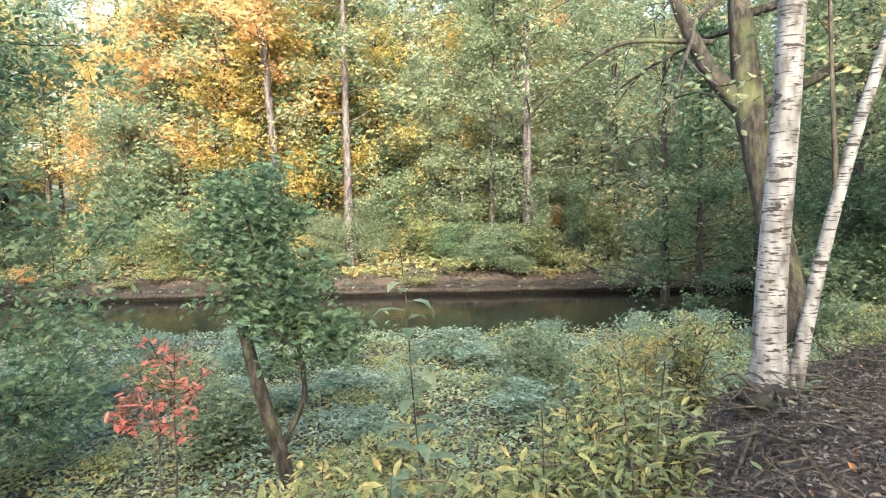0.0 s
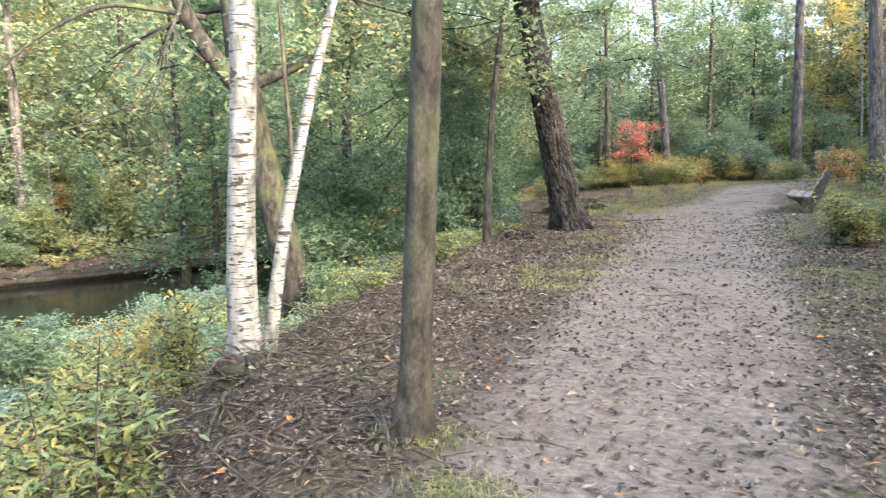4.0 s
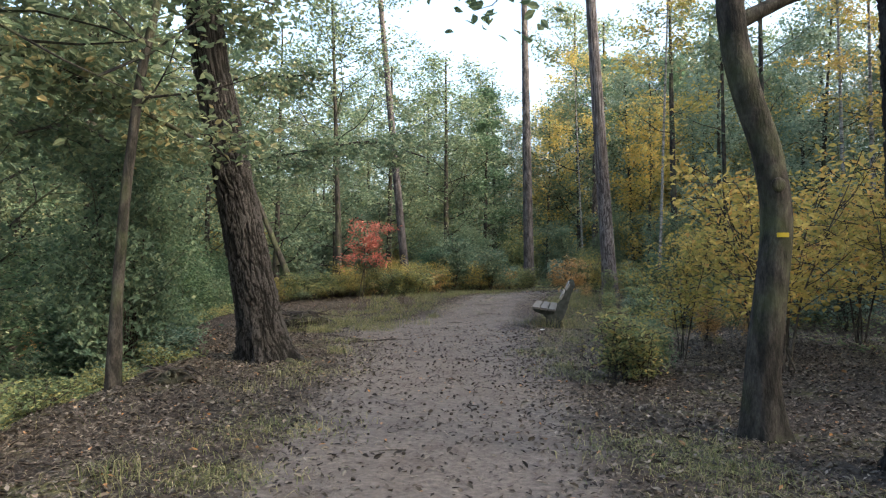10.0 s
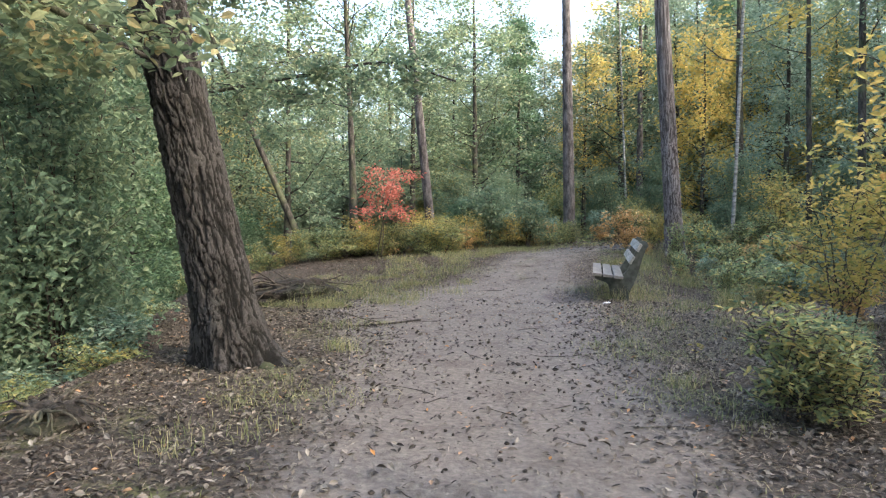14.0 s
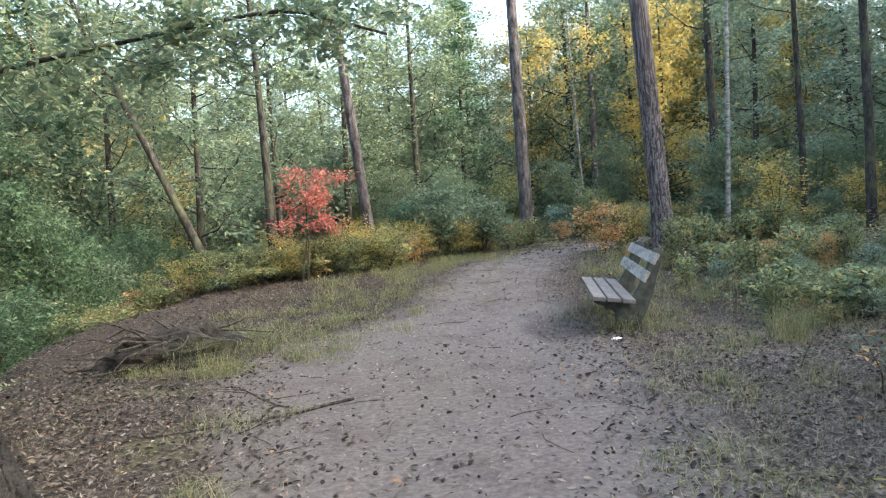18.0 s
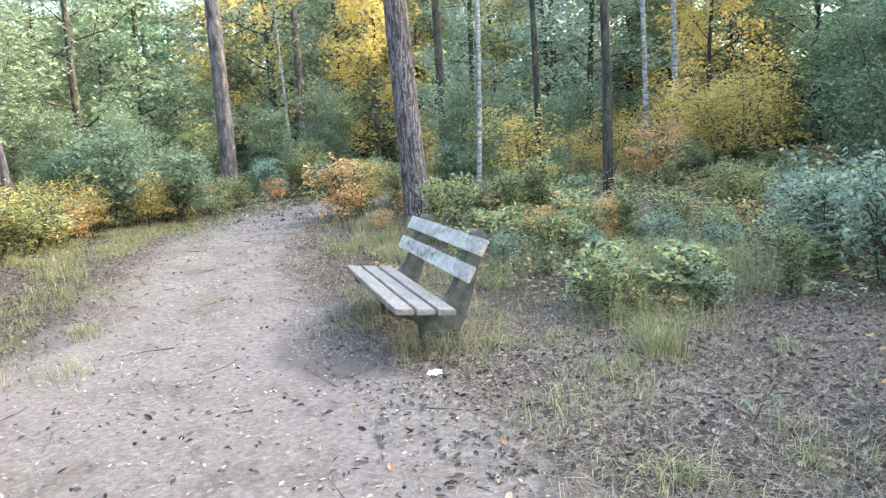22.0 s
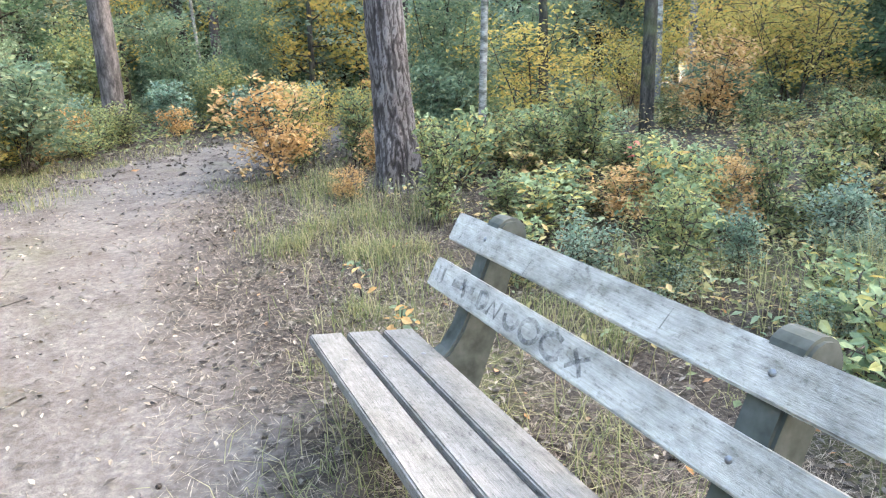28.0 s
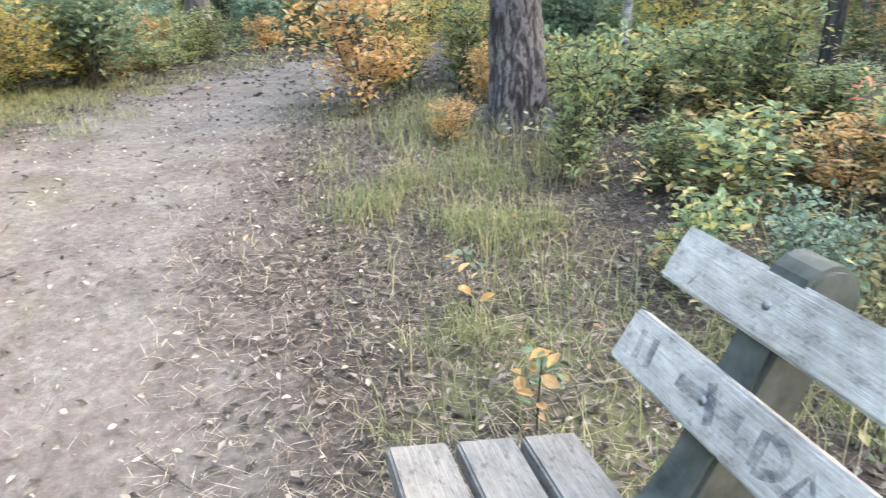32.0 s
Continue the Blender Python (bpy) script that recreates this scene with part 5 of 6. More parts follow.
# grass along the path and behind the bench
tufts = []
g = np.random.default_rng(31)
for i in range(90):
    y = g.uniform(3, 21)
    side = g.choice([-1, 1], p=[0.4, 0.6])
    x = np.interp(y, WAY_Y, WAY_X) + side * (1.35 + abs(g.normal(0, 0.7)))
    tufts.append((x, y, g.uniform(0.05, 0.12), g.uniform(0.06, 0.16), 45))
for i in range(18):
    tufts.append((g.uniform(2.1, 4.6), g.uniform(10.5, 14.6), g.uniform(0.06, 0.15), g.uniform(0.05, 0.12), 50))
for i in range(230):
    y = g.uniform(13, 24)
    tufts.append((np.interp(y, (13, 15.5, 18.5, 21, 24), (-2.6, -2.1, -1.3, -0.5, 0.5)) + g.normal(0, 0.65), y, g.uniform(0.06, 0.15), g.uniform(0.06, 0.15), 70))
for i in range(20):
    tufts.append((g.uniform(2.3, 3.6), g.uniform(15.5, 20), g.uniform(0.07, 0.2), g.uniform(0.06, 0.15), 80))
for x, y, h, r, m in ((3.4, 13.1, 0.35, 0.09, 160), (3.5, 13.35, 0.3, 0.12, 120), (3.9, 18.3, 0.3, 0.15, 160), (3.3, 18.1, 0.26, 0.15, 150), (4.6, 14.6, 0.5, 0.3, 400), (5.2, 14.2, 0.5, 0.3, 400), (5.0, 15.2, 0.5, 0.3, 300), (5.6, 14.9, 0.45, 0.3, 300),
                      (2.05, 14.1, 0.22, 0.2, 180), (2.25, 14.35, 0.2, 0.2, 120), (2.76, 12.95, 0.14, 0.12, 90), (2.16, 12.62, 0.12, 0.12, 90), (2.92, 18.31, 0.2, 0.1, 110), (3.45, 19.4, 0.3, 0.14, 160), (2.94, 17.7, 0.14, 0.1, 90), (3.6, 18.9, 0.22, 0.2, 160), (-1.62, 11.26, 0.1, 0.2, 160), (-1.28, 9.72, 0.14, 0.1, 120), (1.2, 10.03, 0.08, 0.12, 70), (1.5, 10.06, 0.09, 0.12, 80), (2.07, 11.65, 0.13, 0.1, 90), (4.0, 13.9, 0.4, 0.25, 260), (3.6, 15.9, 0.3, 0.25, 220), (4.4, 16.4, 0.36, 0.3, 260), (-2.9, 13.9, 0.3, 0.15, 200), (2.2, 15.6, 0.2, 0.25, 200), (1.7, 15.3, 0.12, 0.2, 120), (2.5, 15.0, 0.2, 0.3, 200), (3.0, 17.0, 0.2, 0.3, 200), (2.6, 16.6, 0.16, 0.3, 160)):
    tufts.append((x, y, h, r, m))
parts = []
for x, y, h, r, m in tufts:
    q = np.stack([g.normal(x, r, m), g.normal(y, r, m)], 1)
    parts.append(blades(gc, np.c_[q, land(q[:, 0], q[:, 1])], h * 1.2, 0.0045, 1.15))
C = scatter(14000, -3.2, 5.4, 3, 22, lambda x, y: (off_way(x, y) > 0.9) & (off_way(x, y) < 2.9) & (gc.random(len(x)) < 0.55))
C = C[clumpy(C[:, 0], C[:, 1], 1.1) > np.where(C[:, 0] > 2, 0.24, 0.14)]
parts.append(blades(gc, C, 0.07, 0.004, 1.4))
C = scatter(30000, -5, 10, 20, 36, lambda x, y: (off_way(x, y) > 0.9) & (off_way(x, y) < 3.2))
C = C[clumpy(C[:, 0], C[:, 1], 0.8) > -0.05]
parts.append(blades(gc, C, 0.11, 0.006, 1.0))
for x, y, r, m in ((-0.87, 4.25, 0.22, 700), (-0.86, 3.5, 0.2, 500), (-0.88, 5.4, 0.3, 700), (1.83, 5.0, 0.28, 900), (1.95, 4.5, 0.25, 700), (-0.1, -0.95, 0.16, 600), (-1.3, 8.0, 0.3, 500), (1.7, 8.0, 0.3, 500), (1.6, 9.6, 0.3, 500), (2.3, 3.9, 0.3, 500), (-0.5, -0.45, 0.12, 400)):
    q = np.stack([g.normal(x, r, m), g.normal(y, r * 0.7, m)], 1)
    parts.append(blades(gc, np.c_[q, land(q[:, 0], q[:, 1])], 0.05, 0.005, 1.6))
stuff("grass", "green and straw-coloured grass tufts along the path", "grass", joined(parts), G["grass"])

# cones, sticks and litter
CONE = bark_material("cone_scales", (0.03, 0.024, 0.02), (0.085, 0.065, 0.05), (60, 60, 60), 0, 0.004)
items = []
for i in range(760):
    y = float(np.clip(g.normal(6.5, 3.6), -2, 16))
    x = np.interp(y, WAY_Y, WAY_X) + g.normal(0.35, 1.0)
    r = g.uniform(0.006, 0.014)
    if noise.noise(Vector((x * 1.4, y * 1.4, 9.0))) < g.uniform(-0.25, 0.35):
        continue
    z = H(x, y) + r * 0.6
    q = g.uniform(0, 6.28)
    d = np.array([math.cos(q), math.sin(q), 0]) * r * 1.25
    c0 = np.array([x, y, z])
    items.append(tube(np.array([c0 - d, c0 - d * 0.6, c0, c0 + d * 0.7, c0 + d]), np.array([0.25, 0.85, 1, 0.6, 0.08]) * r, 7))
stuff("pine_cones", "dark pine cones scattered on the path", "pine cones", joined(items), CONE)
items = []
for i in range(150):
    y = g.uniform(-4, 20)
    x = np.interp(y, WAY_Y, WAY_X) + g.normal(0, 2.0)
    if x < np.interp(y, EDGE_Y, EDGE_X) - 1:
        continue
    q = g.uniform(0, 6.28)
    P = bent(g, (x, y, 0), (math.cos(q), math.sin(q), 0), g.uniform(0.1, 0.5), 5, 0.2)
    P[:, 2] = land(P[:, 0], P[:, 1]) + 0.008
    items.append(tube(P, np.linspace(0.004, 0.0015, 5), 4))
stuff("fallen_twigs", "thin dry twigs lying on the ground", "twigs", joined(items), TWIG)
for (x0, y0), (x1, y1), r in (((-0.78, 11.8), (-2.5, 11.3), 0.014), ((-1.3, 11.75), (-2.2, 12.4), 0.009), ((-4.3, 13.9), (-2.7, 15.1), 0.028), ((-1.9, -0.6), (-0.9, 0.5), 0.014), ((-1.5, -1.3), (-0.2, -0.5), 0.008), ((-2.2, 0.1), (-1.3, -0.9), 0.018), ((-4.0, 14.6), (-2.6, 13.7), 0.02), ((-3.9, 13.6), (-2.9, 14.9), 0.016), ((2.9, 12.4), (3.5, 12.1), 0.008), ((4.4, 12.6), (5.4, 12.3), 0.012)):
    t = thing("fallen_branch", "crooked dead branch lying on the ground", "branch", x0, y0)
    P = bent(g, (0, 0, 0), (x1 - x0, y1 - y0, 0), math.hypot(x1 - x0, y1 - y0), 9, 0.12)
    P[:, 2] = land(P[:, 0] + x0, P[:, 1] + y0) - H(x0, y0) + r
    mk("stick", *tube(P, np.linspace(r, r * 0.4, 9), 6), TWIG, t, smooth=True)
    for k in (3, 5, 6):
        Q = bent(g, P[k], P[k + 1] - P[k] + g.normal(0, 0.15, 3) * (1, 1, 0), 0.5, 5, 0.15)
        Q[:, 2] = land(Q[:, 0] + x0, Q[:, 1] + y0) - H(x0, y0) + r * 0.6
        mk("side_twig", *tube(Q, np.linspace(r * 0.5, r * 0.2, 5), 5), TWIG, t, smooth=True)

# ---- single plants by the start ----
# oak sapling on a leaning broken stem
t, P, R = big_tree("oak_sapling", "small green oak on a leaning broken stem on the slope", -5.45, -1.95, [(0, 0, 0), (-0.1, -0.13, 0.6), (-0.22, -0.3, 1.3), (-0.3, -0.4, 1.85)], (0.085, 0.07, 0.065, 0.05), OAK_BARK, 16, 0.004, 4, 6, 0)
P2 = branch(t, [(-0.12, -0.12, 0.7), (0.05, 0.08, 1.2), (0.0, 0.02, 1.8), (-0.2, -0.25, 2.5), (-0.3, -0.4, 3.1)], 0.03, 0.01, OAK_BARK, 7, "stem")
crown(t, rng, P2, np.linspace(0.025, 0.008, len(P2)), G["dark"], TWIG, limbs=28, crown0=0.3, spread=0.62, per=44, leaf=0.075, subs=4, spreadcl=0.12, taper=0.3)
# dark oak at the left of the pond view
t, P, R = big_tree("oak", "dark green oak with low branches above the pond slope", -6.75, -4.75, [(0, 0, 0), (0.1, 0, 2), (0.0, 0.1, 4.5), (0, 0, 8)], (0.2, 0.14, 0.1, 0.04), OAK_BARK, 20, 0.006, 5, 12)
crown(t, rng, P, R, G["dark"], OAK_BARK, limbs=48, crown0=0.06, spread=1.6, per=70, leaf=0.08, subs=6, spreadcl=0.22, rise=0.1, lift=-0.03, taper=0.3, limb_r=0.13)
# red shrub
t = thing("sumac", "thin red-leaved shrub on the slope", "shrub", -4.75, -3.1)
for dx, dy, h in ((0, 0, 1.75), (-0.12, -0.1, 1.3)):
    Q = bent(rng, (dx, dy, -0.05), (0.02, 0.0, 1), h, 7, 0.04)
    mk("stem", *tube(Q, np.linspace(0.011, 0.005, 7), 5), TWIG, t, smooth=True)
    w, lv = grow(rng, Q, np.linspace(0.01, 0.004, 7), limbs=7, crown0=0.68, spread=0.42, per=8, leaf=0.085, spreadcl=0.05, subs=3, width=0.35, up=0.7)
    tagged(mk("branchwork", *w, TWIG, t), kind="stuff")
    tagged(mk("foliage", *lv, G["red"], t), kind="stuff")


# tall herbs with long hanging leaves
def tall_herb(x, y, h, n, leafmat, size=0.1, wide=0.17):
    t = thing("tall_herb", "tall single-stemmed herb with drooping long leaves", "plant", x, y, group="tall herbs on the pond slope")
    Q = bent(rng, (0, 0, -0.05), (rng.normal(0, 0.05), rng.normal(0, 0.05), 1), h, 8, 0.03)
    mk("stem", *tube(Q, np.linspace(0.007, 0.003, 8), 5), TWIG, t, smooth=True)
    cs = []
    for i in range(n):
        f, az = 1.5 + 5.4 * (i / n), 2.4 * i
        c0 = np.array([np.interp(f, np.arange(8), Q[:, k]) for k in range(3)])
        d = np.array([math.cos(az), math.sin(az), 0.25])
        s = size * (1.1 - 0.5 * i / n) * rng.uniform(0.8, 1.2)
        side = np.array([-d[1], d[0], 0]) * s * wide
        p0, p1, p2, p3 = c0, c0 + d * s * 0.4, c0 + d * s * 0.75 - (0, 0, s * 0.12), c0 + d * s - (0, 0, s * 0.42)
        V = np.array([p0, p0, p1 - side, p1 + side, p2 - side * 0.8, p2 + side * 0.8, p3, p3]) + rng.normal(0, 0.0005, (8, 3))
        cs.append((V, np.array([[0, 1, 3, 2], [2, 3, 5, 4], [4, 5, 7, 6]])))
    mk("foliage", *joined(cs), leafmat, t, smooth=True)


for u, v, h, n, m in ((3.6, -0.12, 2.15, 26, "green"), (3.0, 0.4, 1.1, 16, "mixed"), (2.7, 0.75, 1.0, 14, "mixed"), (3.2, 0.95, 1.2, 16, "herb"), (3.4, -0.55, 0.95, 14, "herb"), (2.8, -0.2, 0.8, 14, "mixed"),
                      (3.7, 0.55, 1.2, 18, "mixed"), (4.0, 1.2, 1.1, 16, "mixed"), (3.3, 0.1, 0.9, 14, "mixed"), (3.5, -0.3, 0.9, 14, "herb"), (2.6, 0.3, 0.75, 14, "mixed"), (4.3, 0.2, 1.0, 16, "mixed"), (4.2, -0.9, 1.0, 16, "herb"), (3.9, -1.4, 0.9, 14, "mixed")):
    tall_herb(*from_pond(u, v), h, n + 8, G["green" if h > 2 else m], 0.25 if h > 2 else 0.085, 0.2 if h > 2 else 0.17)

# dark undercut edge of the far shore
vs = np.arange(-34, 22, 0.22)
rows = []
for k, v in enumerate(vs):
    n0 = noise.noise(Vector((v * 0.35, 0, 1.0))) * 0.5 + noise.noise(Vector((v * 1.7, 0, 5.0))) * 0.14
    n1 = 0.06 * noise.noise(Vector((v * 2.3, 4.0, 0)))
    for du, z in ((0.25, -2.06), (0.2, -1.93), (0.0, -1.86 + n1), (0.05, -1.77 + n1), (0.5, -1.74 + n1), (1.5, -1.80)):
        x, y = from_pond(22.65 + n0 + du, v)
        rows.append((x, y, max(z, H(x, y) - 0.04) if du > 1.2 else z))
i, j = np.meshgrid(np.arange(len(vs) - 1), np.arange(5), indexing="ij")
a = (i * 6 + j).ravel()
tagged(mk("shore_bank", rows, np.stack([a, a + 1, a + 7, a + 6], 1), EARTH, smooth=True), "dark undercut earth edge of the pond's far shore", "bank", kind="structure")

# dead brush and roots on the bank edge
items = []
for i in range(900):
    y = g.uniform(-3.2, 4.5)
    x = np.interp(y, EDGE_Y, EDGE_X) - g.uniform(-0.7, 1.4)
    q, L = g.uniform(0, 6.28), g.uniform(0.1, 0.5)
    P = bent(g, (x, y, H(x, y) + g.uniform(0, 0.08)), (math.cos(q), math.sin(q), g.uniform(-0.1, 0.35)), L, 5, 0.2)
    P[:, 2] = np.maximum(P[:, 2], land(P[:, 0], P[:, 1]) + 0.005)
    items.append(tube(P, np.linspace(0.006, 0.002, 5) * g.uniform(0.5, 1.7), 4))
stuff("dead_brush", "tangle of dead grey twigs on the bank edge", "twigs", joined(items), TWIG)
for x, y, r, h in ((-2.42, 0.62, 0.3, 0.13), (-3.2, 14.3, 0.8, 0.34), (-2.45, 7.1, 0.24, 0.14)):
    t = thing("root_mound", "dark mound of roots and earth at the bank edge", "mound", x, y)
    bm = bmesh.new()
    bmesh.ops.create_icosphere(bm, subdivisions=4, radius=1)
    for v in bm.verts:
        k = 1 + 0.35 * noise.noise(v.co * 2.3 + Vector((x, y, 0))) + 0.12 * noise.noise(v.co * 8)
        v.co = Vector((v.co.x * r * k, v.co.y * r * 0.8 * k, v.co.z * h * k))
    part("earth", bm, EARTH, t)
    for k in range(26):
        q = g.uniform(0, 6.28)
        P = bent(g, (math.cos(q) * r * 0.4, math.sin(q) * r * 0.4, h * 0.8), (math.cos(q), math.sin(q), g.uniform(-0.2, 0.5)), r * g.uniform(0.6, 1.4), 6, 0.25, -0.12)
        P[:, 2] = np.maximum(P[:, 2], land(P[:, 0] + x, P[:, 1] + y) - H(x, y))
        mk("root", *tube(P, np.linspace(0.016, 0.004, 6), 5), TWIG, t, smooth=True)


# ---- bench ----
def weathered_wood(name, grain, blotch):
    """Grey boards: grain along x, stains and worn pale patches."""
    m, n, l, b = material(name, 0.85)
    t1 = node(n, "TexNoise", Scale=2.0, Detail=8.0, Roughness=0.75)
    l.new(coords(n, l, (4.0, 160, 160)), t1.inputs["Vector"])
    r1 = ramp(n, grain)
    l.new(t1.outputs["Fac"], r1.inputs[0])
    col = r1.outputs[0]
    for sc, lo, hi, dk, lt in blotch:
        t2 = node(n, "TexNoise", Scale=sc, Detail=8.0, Roughness=0.7)
        l.new(coords(n, l, (0.55, 1, 1), "Object"), t2.inputs["Vector"])
        r2 = ramp(n, [(lo, (dk, dk, dk * 0.98)), (hi, (lt, lt, lt))])
        l.new(t2.outputs["Fac"], r2.inputs[0])
        mu = n.new("ShaderNodeMix")
        mu.data_type, mu.blend_type = "RGBA", "MULTIPLY"
        mu.inputs["Factor"].default_value = 1
        l.new(col, mu.inputs["A"])
        l.new(r2.outputs[0], mu.inputs["B"])
        col = mu.outputs["Result"]
    l.new(col, b.inputs["Base Color"])
    bump(n, l, t1.outputs["Fac"], b, 0.7, 0.004)
    return m


WM = weathered_wood("weathered_wood", [(0.3, (0.25, 0.228, 0.2)), (0.5, (0.35, 0.322, 0.288)), (0.7, (0.44, 0.408, 0.37))], ((5.0, 0.36, 0.62, 0.6, 1.18), (17.0, 0.36, 0.56, 0.72, 1.08), (70.0, 0.34, 0.46, 0.6, 1.03)))
# seat boards: worn, and about half the backs' tone to paint in weaker light
SM = weathered_wood("worn_shaded_seat_wood", [(0.3, (0.1, 0.091, 0.081)), (0.5, (0.168, 0.154, 0.138)), (0.7, (0.24, 0.221, 0.2))], ((4.0, 0.34, 0.62, 0.78, 1.14), (22.0, 0.34, 0.56, 0.72, 1.12), (80.0, 0.34, 0.46, 0.55, 1.03)))
CM, n_, l_, b_ = material("mossy_concrete", 0.95)
t1 = node(n_, "TexNoise", Scale=14.0, Detail=8.0)
l_.new(coords(n_, l_), t1.inputs["Vector"])
r1 = ramp(n_, [(0.3, (0.03, 0.034, 0.027)), (0.7, (0.09, 0.094, 0.083))])
l_.new(t1.outputs["Fac"], r1.inputs[0])
l_.new(r1.outputs[0], b_.inputs["Base Color"])
bump(n_, l_, t1.outputs["Fac"], b_, 0.6, 0.006)
STEEL, _, _, sb = material("bolt_steel", 0.4, 1.0)
sb.inputs["Base Color"].default_value = (0.2, 0.2, 0.21, 1)


def beam(l, w, h, bev=0.006):
    bm = bmesh.new()
    bmesh.ops.create_cube(bm, size=1)
    bmesh.ops.scale(bm, vec=(l, w, h), verts=bm.verts)
    bmesh.ops.bevel(bm, geom=bm.edges[:], offset=bev, segments=2, affect="EDGES")
    return bm


def slab(outline, thick, bev=0.01):
    """An outline in y and z, made thick along x."""
    bm = bmesh.new()
    vs = [bm.verts.new((-thick / 2, y, z)) for y, z in outline]
    f = bm.faces.new(vs)
    ex = bmesh.ops.extrude_face_region(bm, geom=[f])
    bmesh.ops.translate(bm, vec=(thick, 0, 0), verts=[v for v in ex["geom"] if isinstance(v, bmesh.types.BMVert)])
    bmesh.ops.recalc_face_normals(bm, faces=bm.faces)
    bmesh.ops.bevel(bm, geom=[e for e in bm.edges if len(e.link_faces) == 2 and e.calc_face_angle() > 1.0], offset=bev, segments=2, affect="EDGES")
    return bm


def build_bench():
    """Local x runs along the bench, y from the seat's front to its back."""
    bench = thing("park_bench", "weathered grey wooden park bench on mossy concrete supports", "bench", *BENCH_XY, BENCH_Z, rz=BENCH_RZ)
    bench.matrix_basis = bench.matrix_basis @ pose(0, 0, 0, 0, 1.15, 0)
    LEN = 1.99
    for i in range(3):
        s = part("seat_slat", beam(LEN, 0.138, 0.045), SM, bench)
        y = 0.069 + i * 0.159
        s.matrix_basis = pose(0, y, 0.433 - (y - 0.069) * 0.125, -7, 0, 0)
        for x in (-0.70, 0.67):
            bm = bmesh.new()
            bmesh.ops.create_uvsphere(bm, u_segments=10, v_segments=6, radius=0.0105)
            bo = part("bolt", bm, STEEL, s, "round steel bolt head")
            bo.matrix_basis = pose(x, 0, 0.022) @ Matrix.Diagonal((1, 1, 0.3, 1))
    for y, z in ((0.58, 0.652), (0.688, 0.838)):
        s = part("back_slat", beam(LEN, 0.128, 0.042), WM, bench, "weathered grey back slat with faded graffiti" if z < 0.7 else "")
        s.matrix_basis = pose(0, y, z, 60, 0, 0)
        for x in (-0.70, 0.67):
            bm = bmesh.new()
            bmesh.ops.create_uvsphere(bm, u_segments=10, v_segments=6, radius=0.0105)
            bo = part("bolt", bm, STEEL, s, "round steel bolt head")
            bo.matrix_basis = pose(x, 0, 0.021) @ Matrix.Diagonal((1, 1, 0.5, 1))
        marks = []
        if z < 0.7:
            for u in (-0.93, -0.885):
                marks.append(([(u, 0.035), (u + 0.012, -0.03)], 0.014))
            marks.append(([(-0.78, 0.0), (-0.60, 0.012)], 0.02))
            marks.append(([(-0.70, 0.04), (-0.66, -0.03)], 0.016))
            marks.append(([(-0.55, 0.036), (-0.54, -0.03)], 0.016))
            marks.append(([(-0.545 + 0.06 * math.sin(a), 0.004 + 0.034 * math.cos(a)) for a in np.linspace(0.1, 3.0, 9)], 0.014))
            marks.append(([(-0.46, -0.034), (-0.445, 0.03), (-0.40, -0.03), (-0.385, 0.036)], 0.012))
            marks.append(([(-0.30 + 0.045 * math.cos(a), 0.01 + 0.042 * math.sin(a)) for a in np.linspace(3.1, 6.4, 9)], 0.014))
            for c0, w, a0 in ((-0.18, 0.055, 0.3), (-0.04, 0.06, 0.9)):
                marks.append(([(c0 + w * math.cos(a), 0.038 * math.sin(a)) for a in np.linspace(a0, 6.6 - a0, 14)], 0.013))
            marks.append(([(0.06, 0.032), (0.11, -0.01), (0.13, -0.035)], 0.012))
            marks.append(([(0.05, -0.03), (0.09, 0.0), (0.14, 0.03)], 0.01))
        else:
            marks += [([(-0.36, -0.058), (-0.345, 0.0)], 0.004), ([(-0.9, -0.05), (-0.885, -0.01)], 0.006), ([(0.32, -0.02), (0.335, 0.045)], 0.004)]
        for line, w in marks:
            w = w * 1.45 if z < 0.7 else w
            L = np.array(line)
            d = np.gradient(L, axis=0)
            nrm = np.stack([-d[:, 1], d[:, 0]], 1) / (np.linalg.norm(d, axis=1)[:, None] + 1e-9) * w / 2
            V = np.concatenate([np.c_[L + nrm, np.full(len(L), 0.0225)], np.c_[L - nrm, np.full(len(L), 0.0225)]])
            k = np.arange(len(L) - 1)
            mk("ink_stroke" if z < 0.7 else "crack", V, np.stack([k, k + 1, k + 1 + len(L), k + len(L)], 1), INK, s)
    out = [(0.03, 0.41), (0.03, 0.35), (0.2, 0.29), (0.26, 0.22), (0.27, -0.25), (0.54, -0.25), (0.55, 0.12), (0.62, 0.26), (0.69, 0.45), (0.745, 0.65),
           (0.80, 0.80), *[(0.762 + 0.07 * math.cos(a), 0.858 + 0.075 * math.sin(a)) for a in np.linspace(-0.3, 2.75, 9)], (0.65, 0.77), (0.585, 0.61), (0.535, 0.50), (0.48, 0.425), (0.42, 0.385)]
    for x in (-0.70, 0.67):
        s = part("support", slab(out, 0.11), CM, bench)
        s.matrix_basis = pose(x, 0, 0)


build_bench()

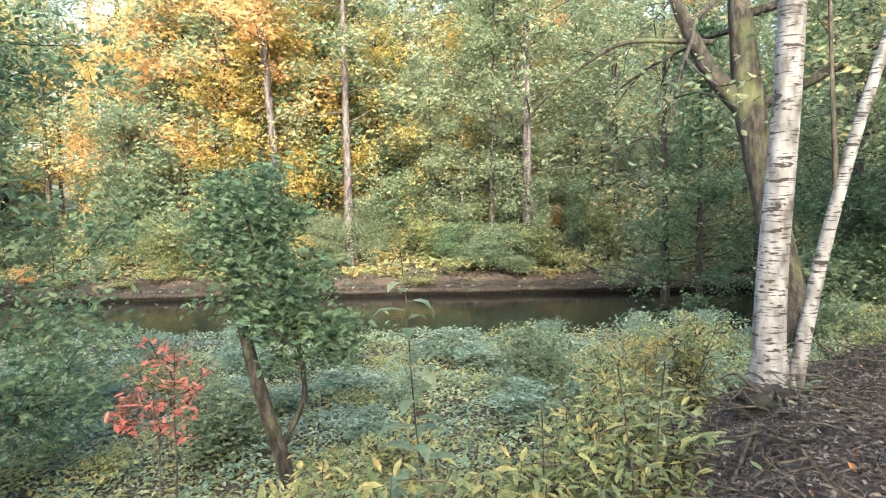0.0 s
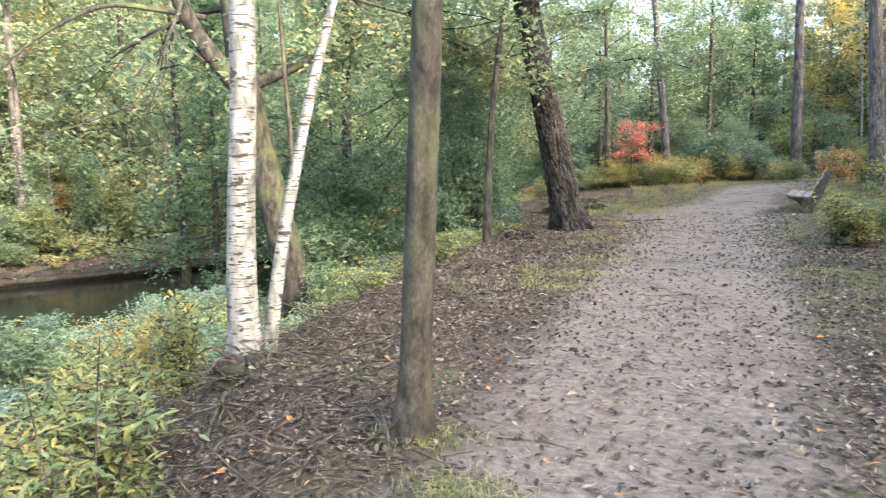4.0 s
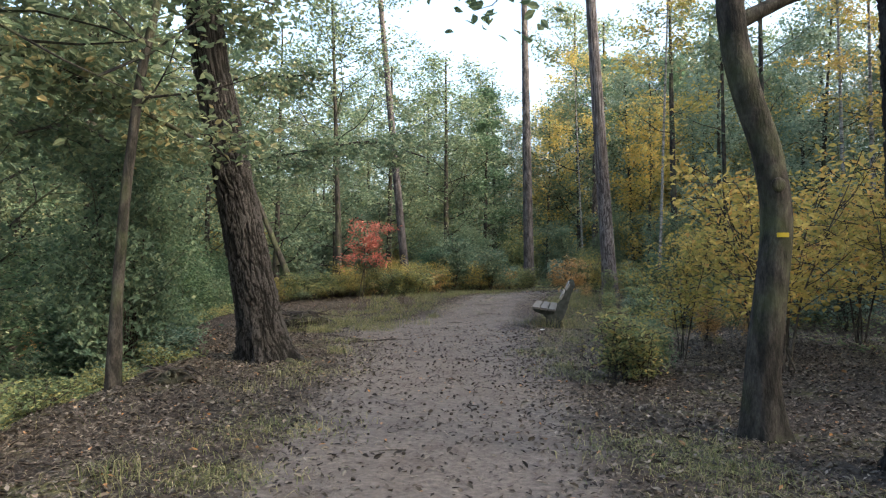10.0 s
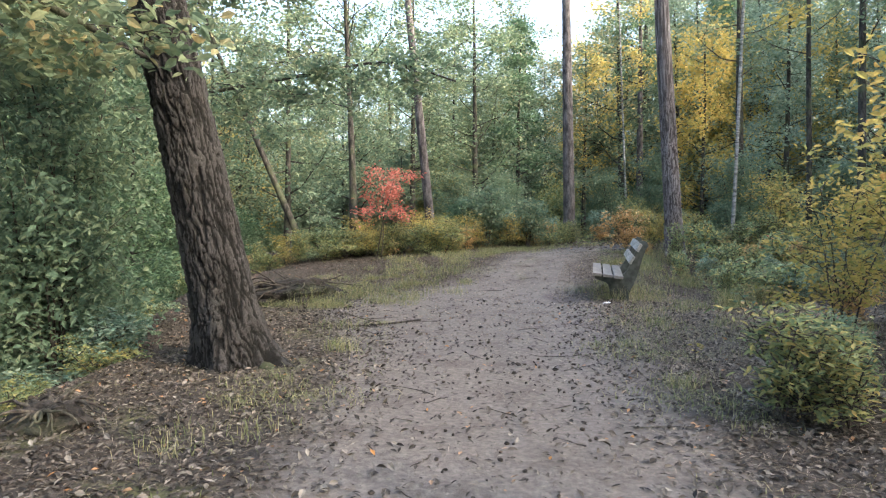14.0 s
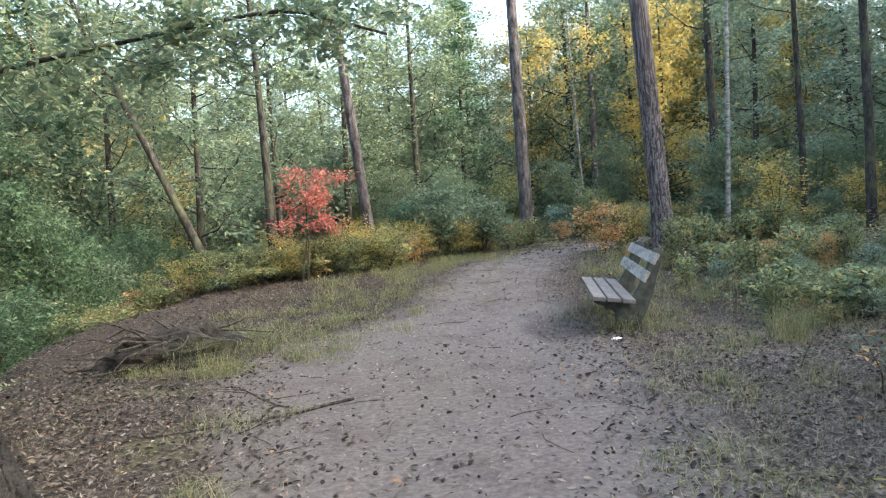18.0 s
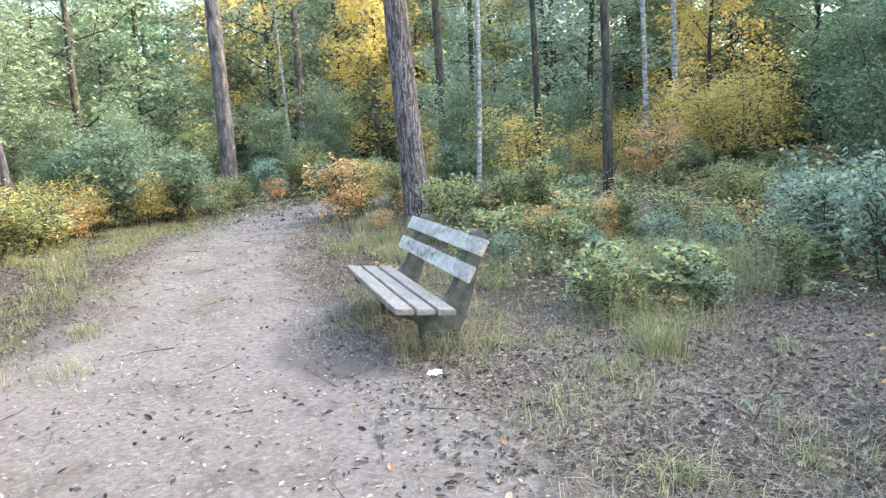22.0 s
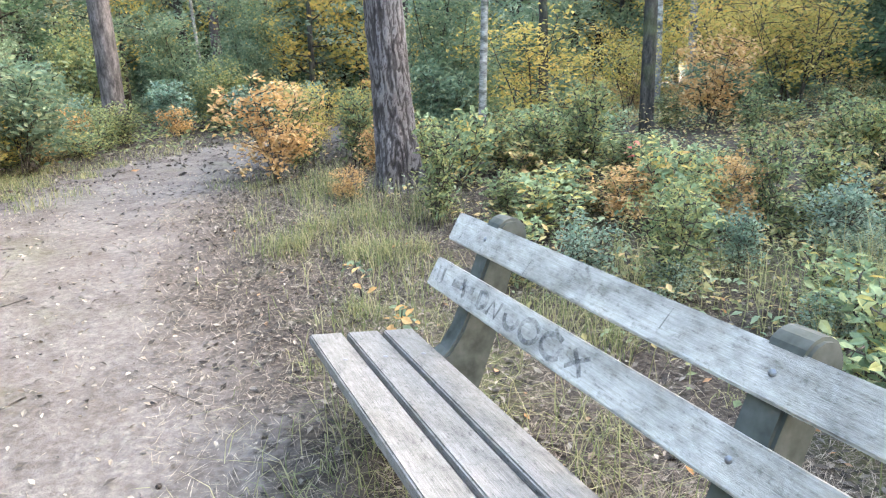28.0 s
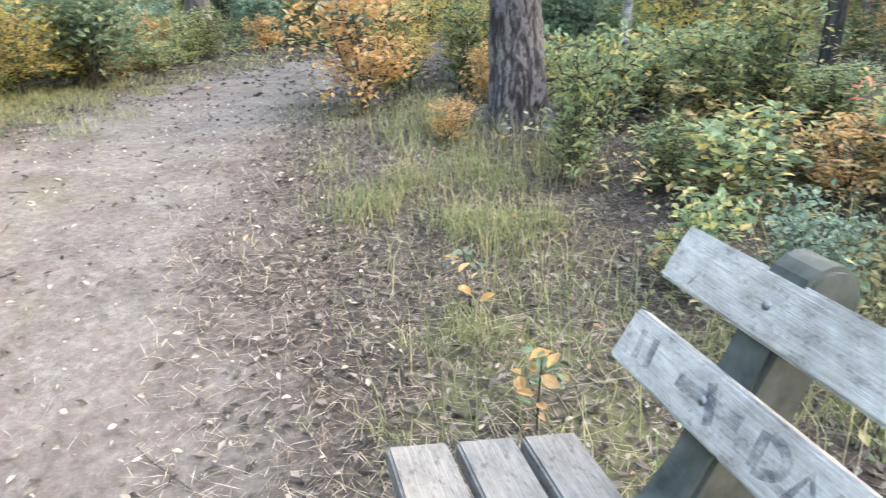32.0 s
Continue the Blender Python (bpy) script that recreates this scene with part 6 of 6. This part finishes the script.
# white paper scrap by the bench
PAPER, _n, _l, _b = material("paper", 0.8)
_b.inputs["Base Color"].default_value = (0.75, 0.75, 0.74, 1)
scrap = thing("paper_scrap", "crumpled white paper scrap on the sand", "litter", 1.79, 13.6)
bm = bmesh.new()
bmesh.ops.create_icosphere(bm, subdivisions=3, radius=0.05)
for v in bm.verts:
    v.co *= 1 + 0.5 * noise.noise(v.co * 40)
    v.co.z = v.co.z * 0.35 + 0.014
part("paper", bm, PAPER, scrap)


# ---- seedlings by the path ----
def seedling(x, y, h, mats, label, n=9, size=0.065):
    t = thing("seedling", label, "plant", x, y, group="seedlings in the litter")
    Q = bent(rng, (0, 0, -0.03), (rng.normal(0, 0.12), rng.normal(0, 0.12), 1), h, 7, 0.09)
    mk("stem", *tube(Q, np.linspace(0.006, 0.0025, 7), 5), TWIG, t, smooth=True)
    for q, m in enumerate(mats):
        C = []
        for i in range(n):
            f = rng.uniform(2.2 + q, 6)
            az = rng.uniform(0, 6.28)
            c0 = np.array([np.interp(f, np.arange(7), Q[:, k]) for k in range(3)])
            C.append(c0 + np.array([math.cos(az), math.sin(az), 0.15]) * rng.uniform(0.04, 0.16) * (h + 0.3))
        mk("foliage", *leaves(rng, C, size, 0.5, 0.7, 0.15, fine=True), G[m], t)


for x, y, h, mats, lab, n in ((3.07, 11.15, 0.6, ("orange", "green"), "small oak seedling with orange and green leaves", 14), (3.5, 11.4, 0.5, ("orange",), "small beech seedling with orange leaves", 16), (1.9, 9.25, 0.22, ("yellow",), "tiny seedling with yellow-green leaves", 7),
                           (2.84, 11.85, 0.3, ("green",), "tiny green oak seedling in the litter", 9), (2.6, 16.9, 0.3, ("orange", "green"), "small seedling behind the bench", 8), (4.3, 20.6, 0.5, ("orange",), "small beech seedling with orange leaves", 16), (5.6, 17.4, 0.7, ("orange", "red"), "small maple seedling with red and orange leaves", 9),
                           (2.5, 16.2, 0.3, ("green", "orange"), "low seedling with green and orange leaves", 10), (4.9, 12.3, 0.4, ("orange",), "small beech seedling with orange leaves", 14), (-0.62, -1.5, 0.2, ("green",), "low green seedling in the litter", 9), (-1.9, 0.1, 0.3, ("green",), "low green seedling in the litter", 10)):
    seedling(x, y, h, mats, lab, n)
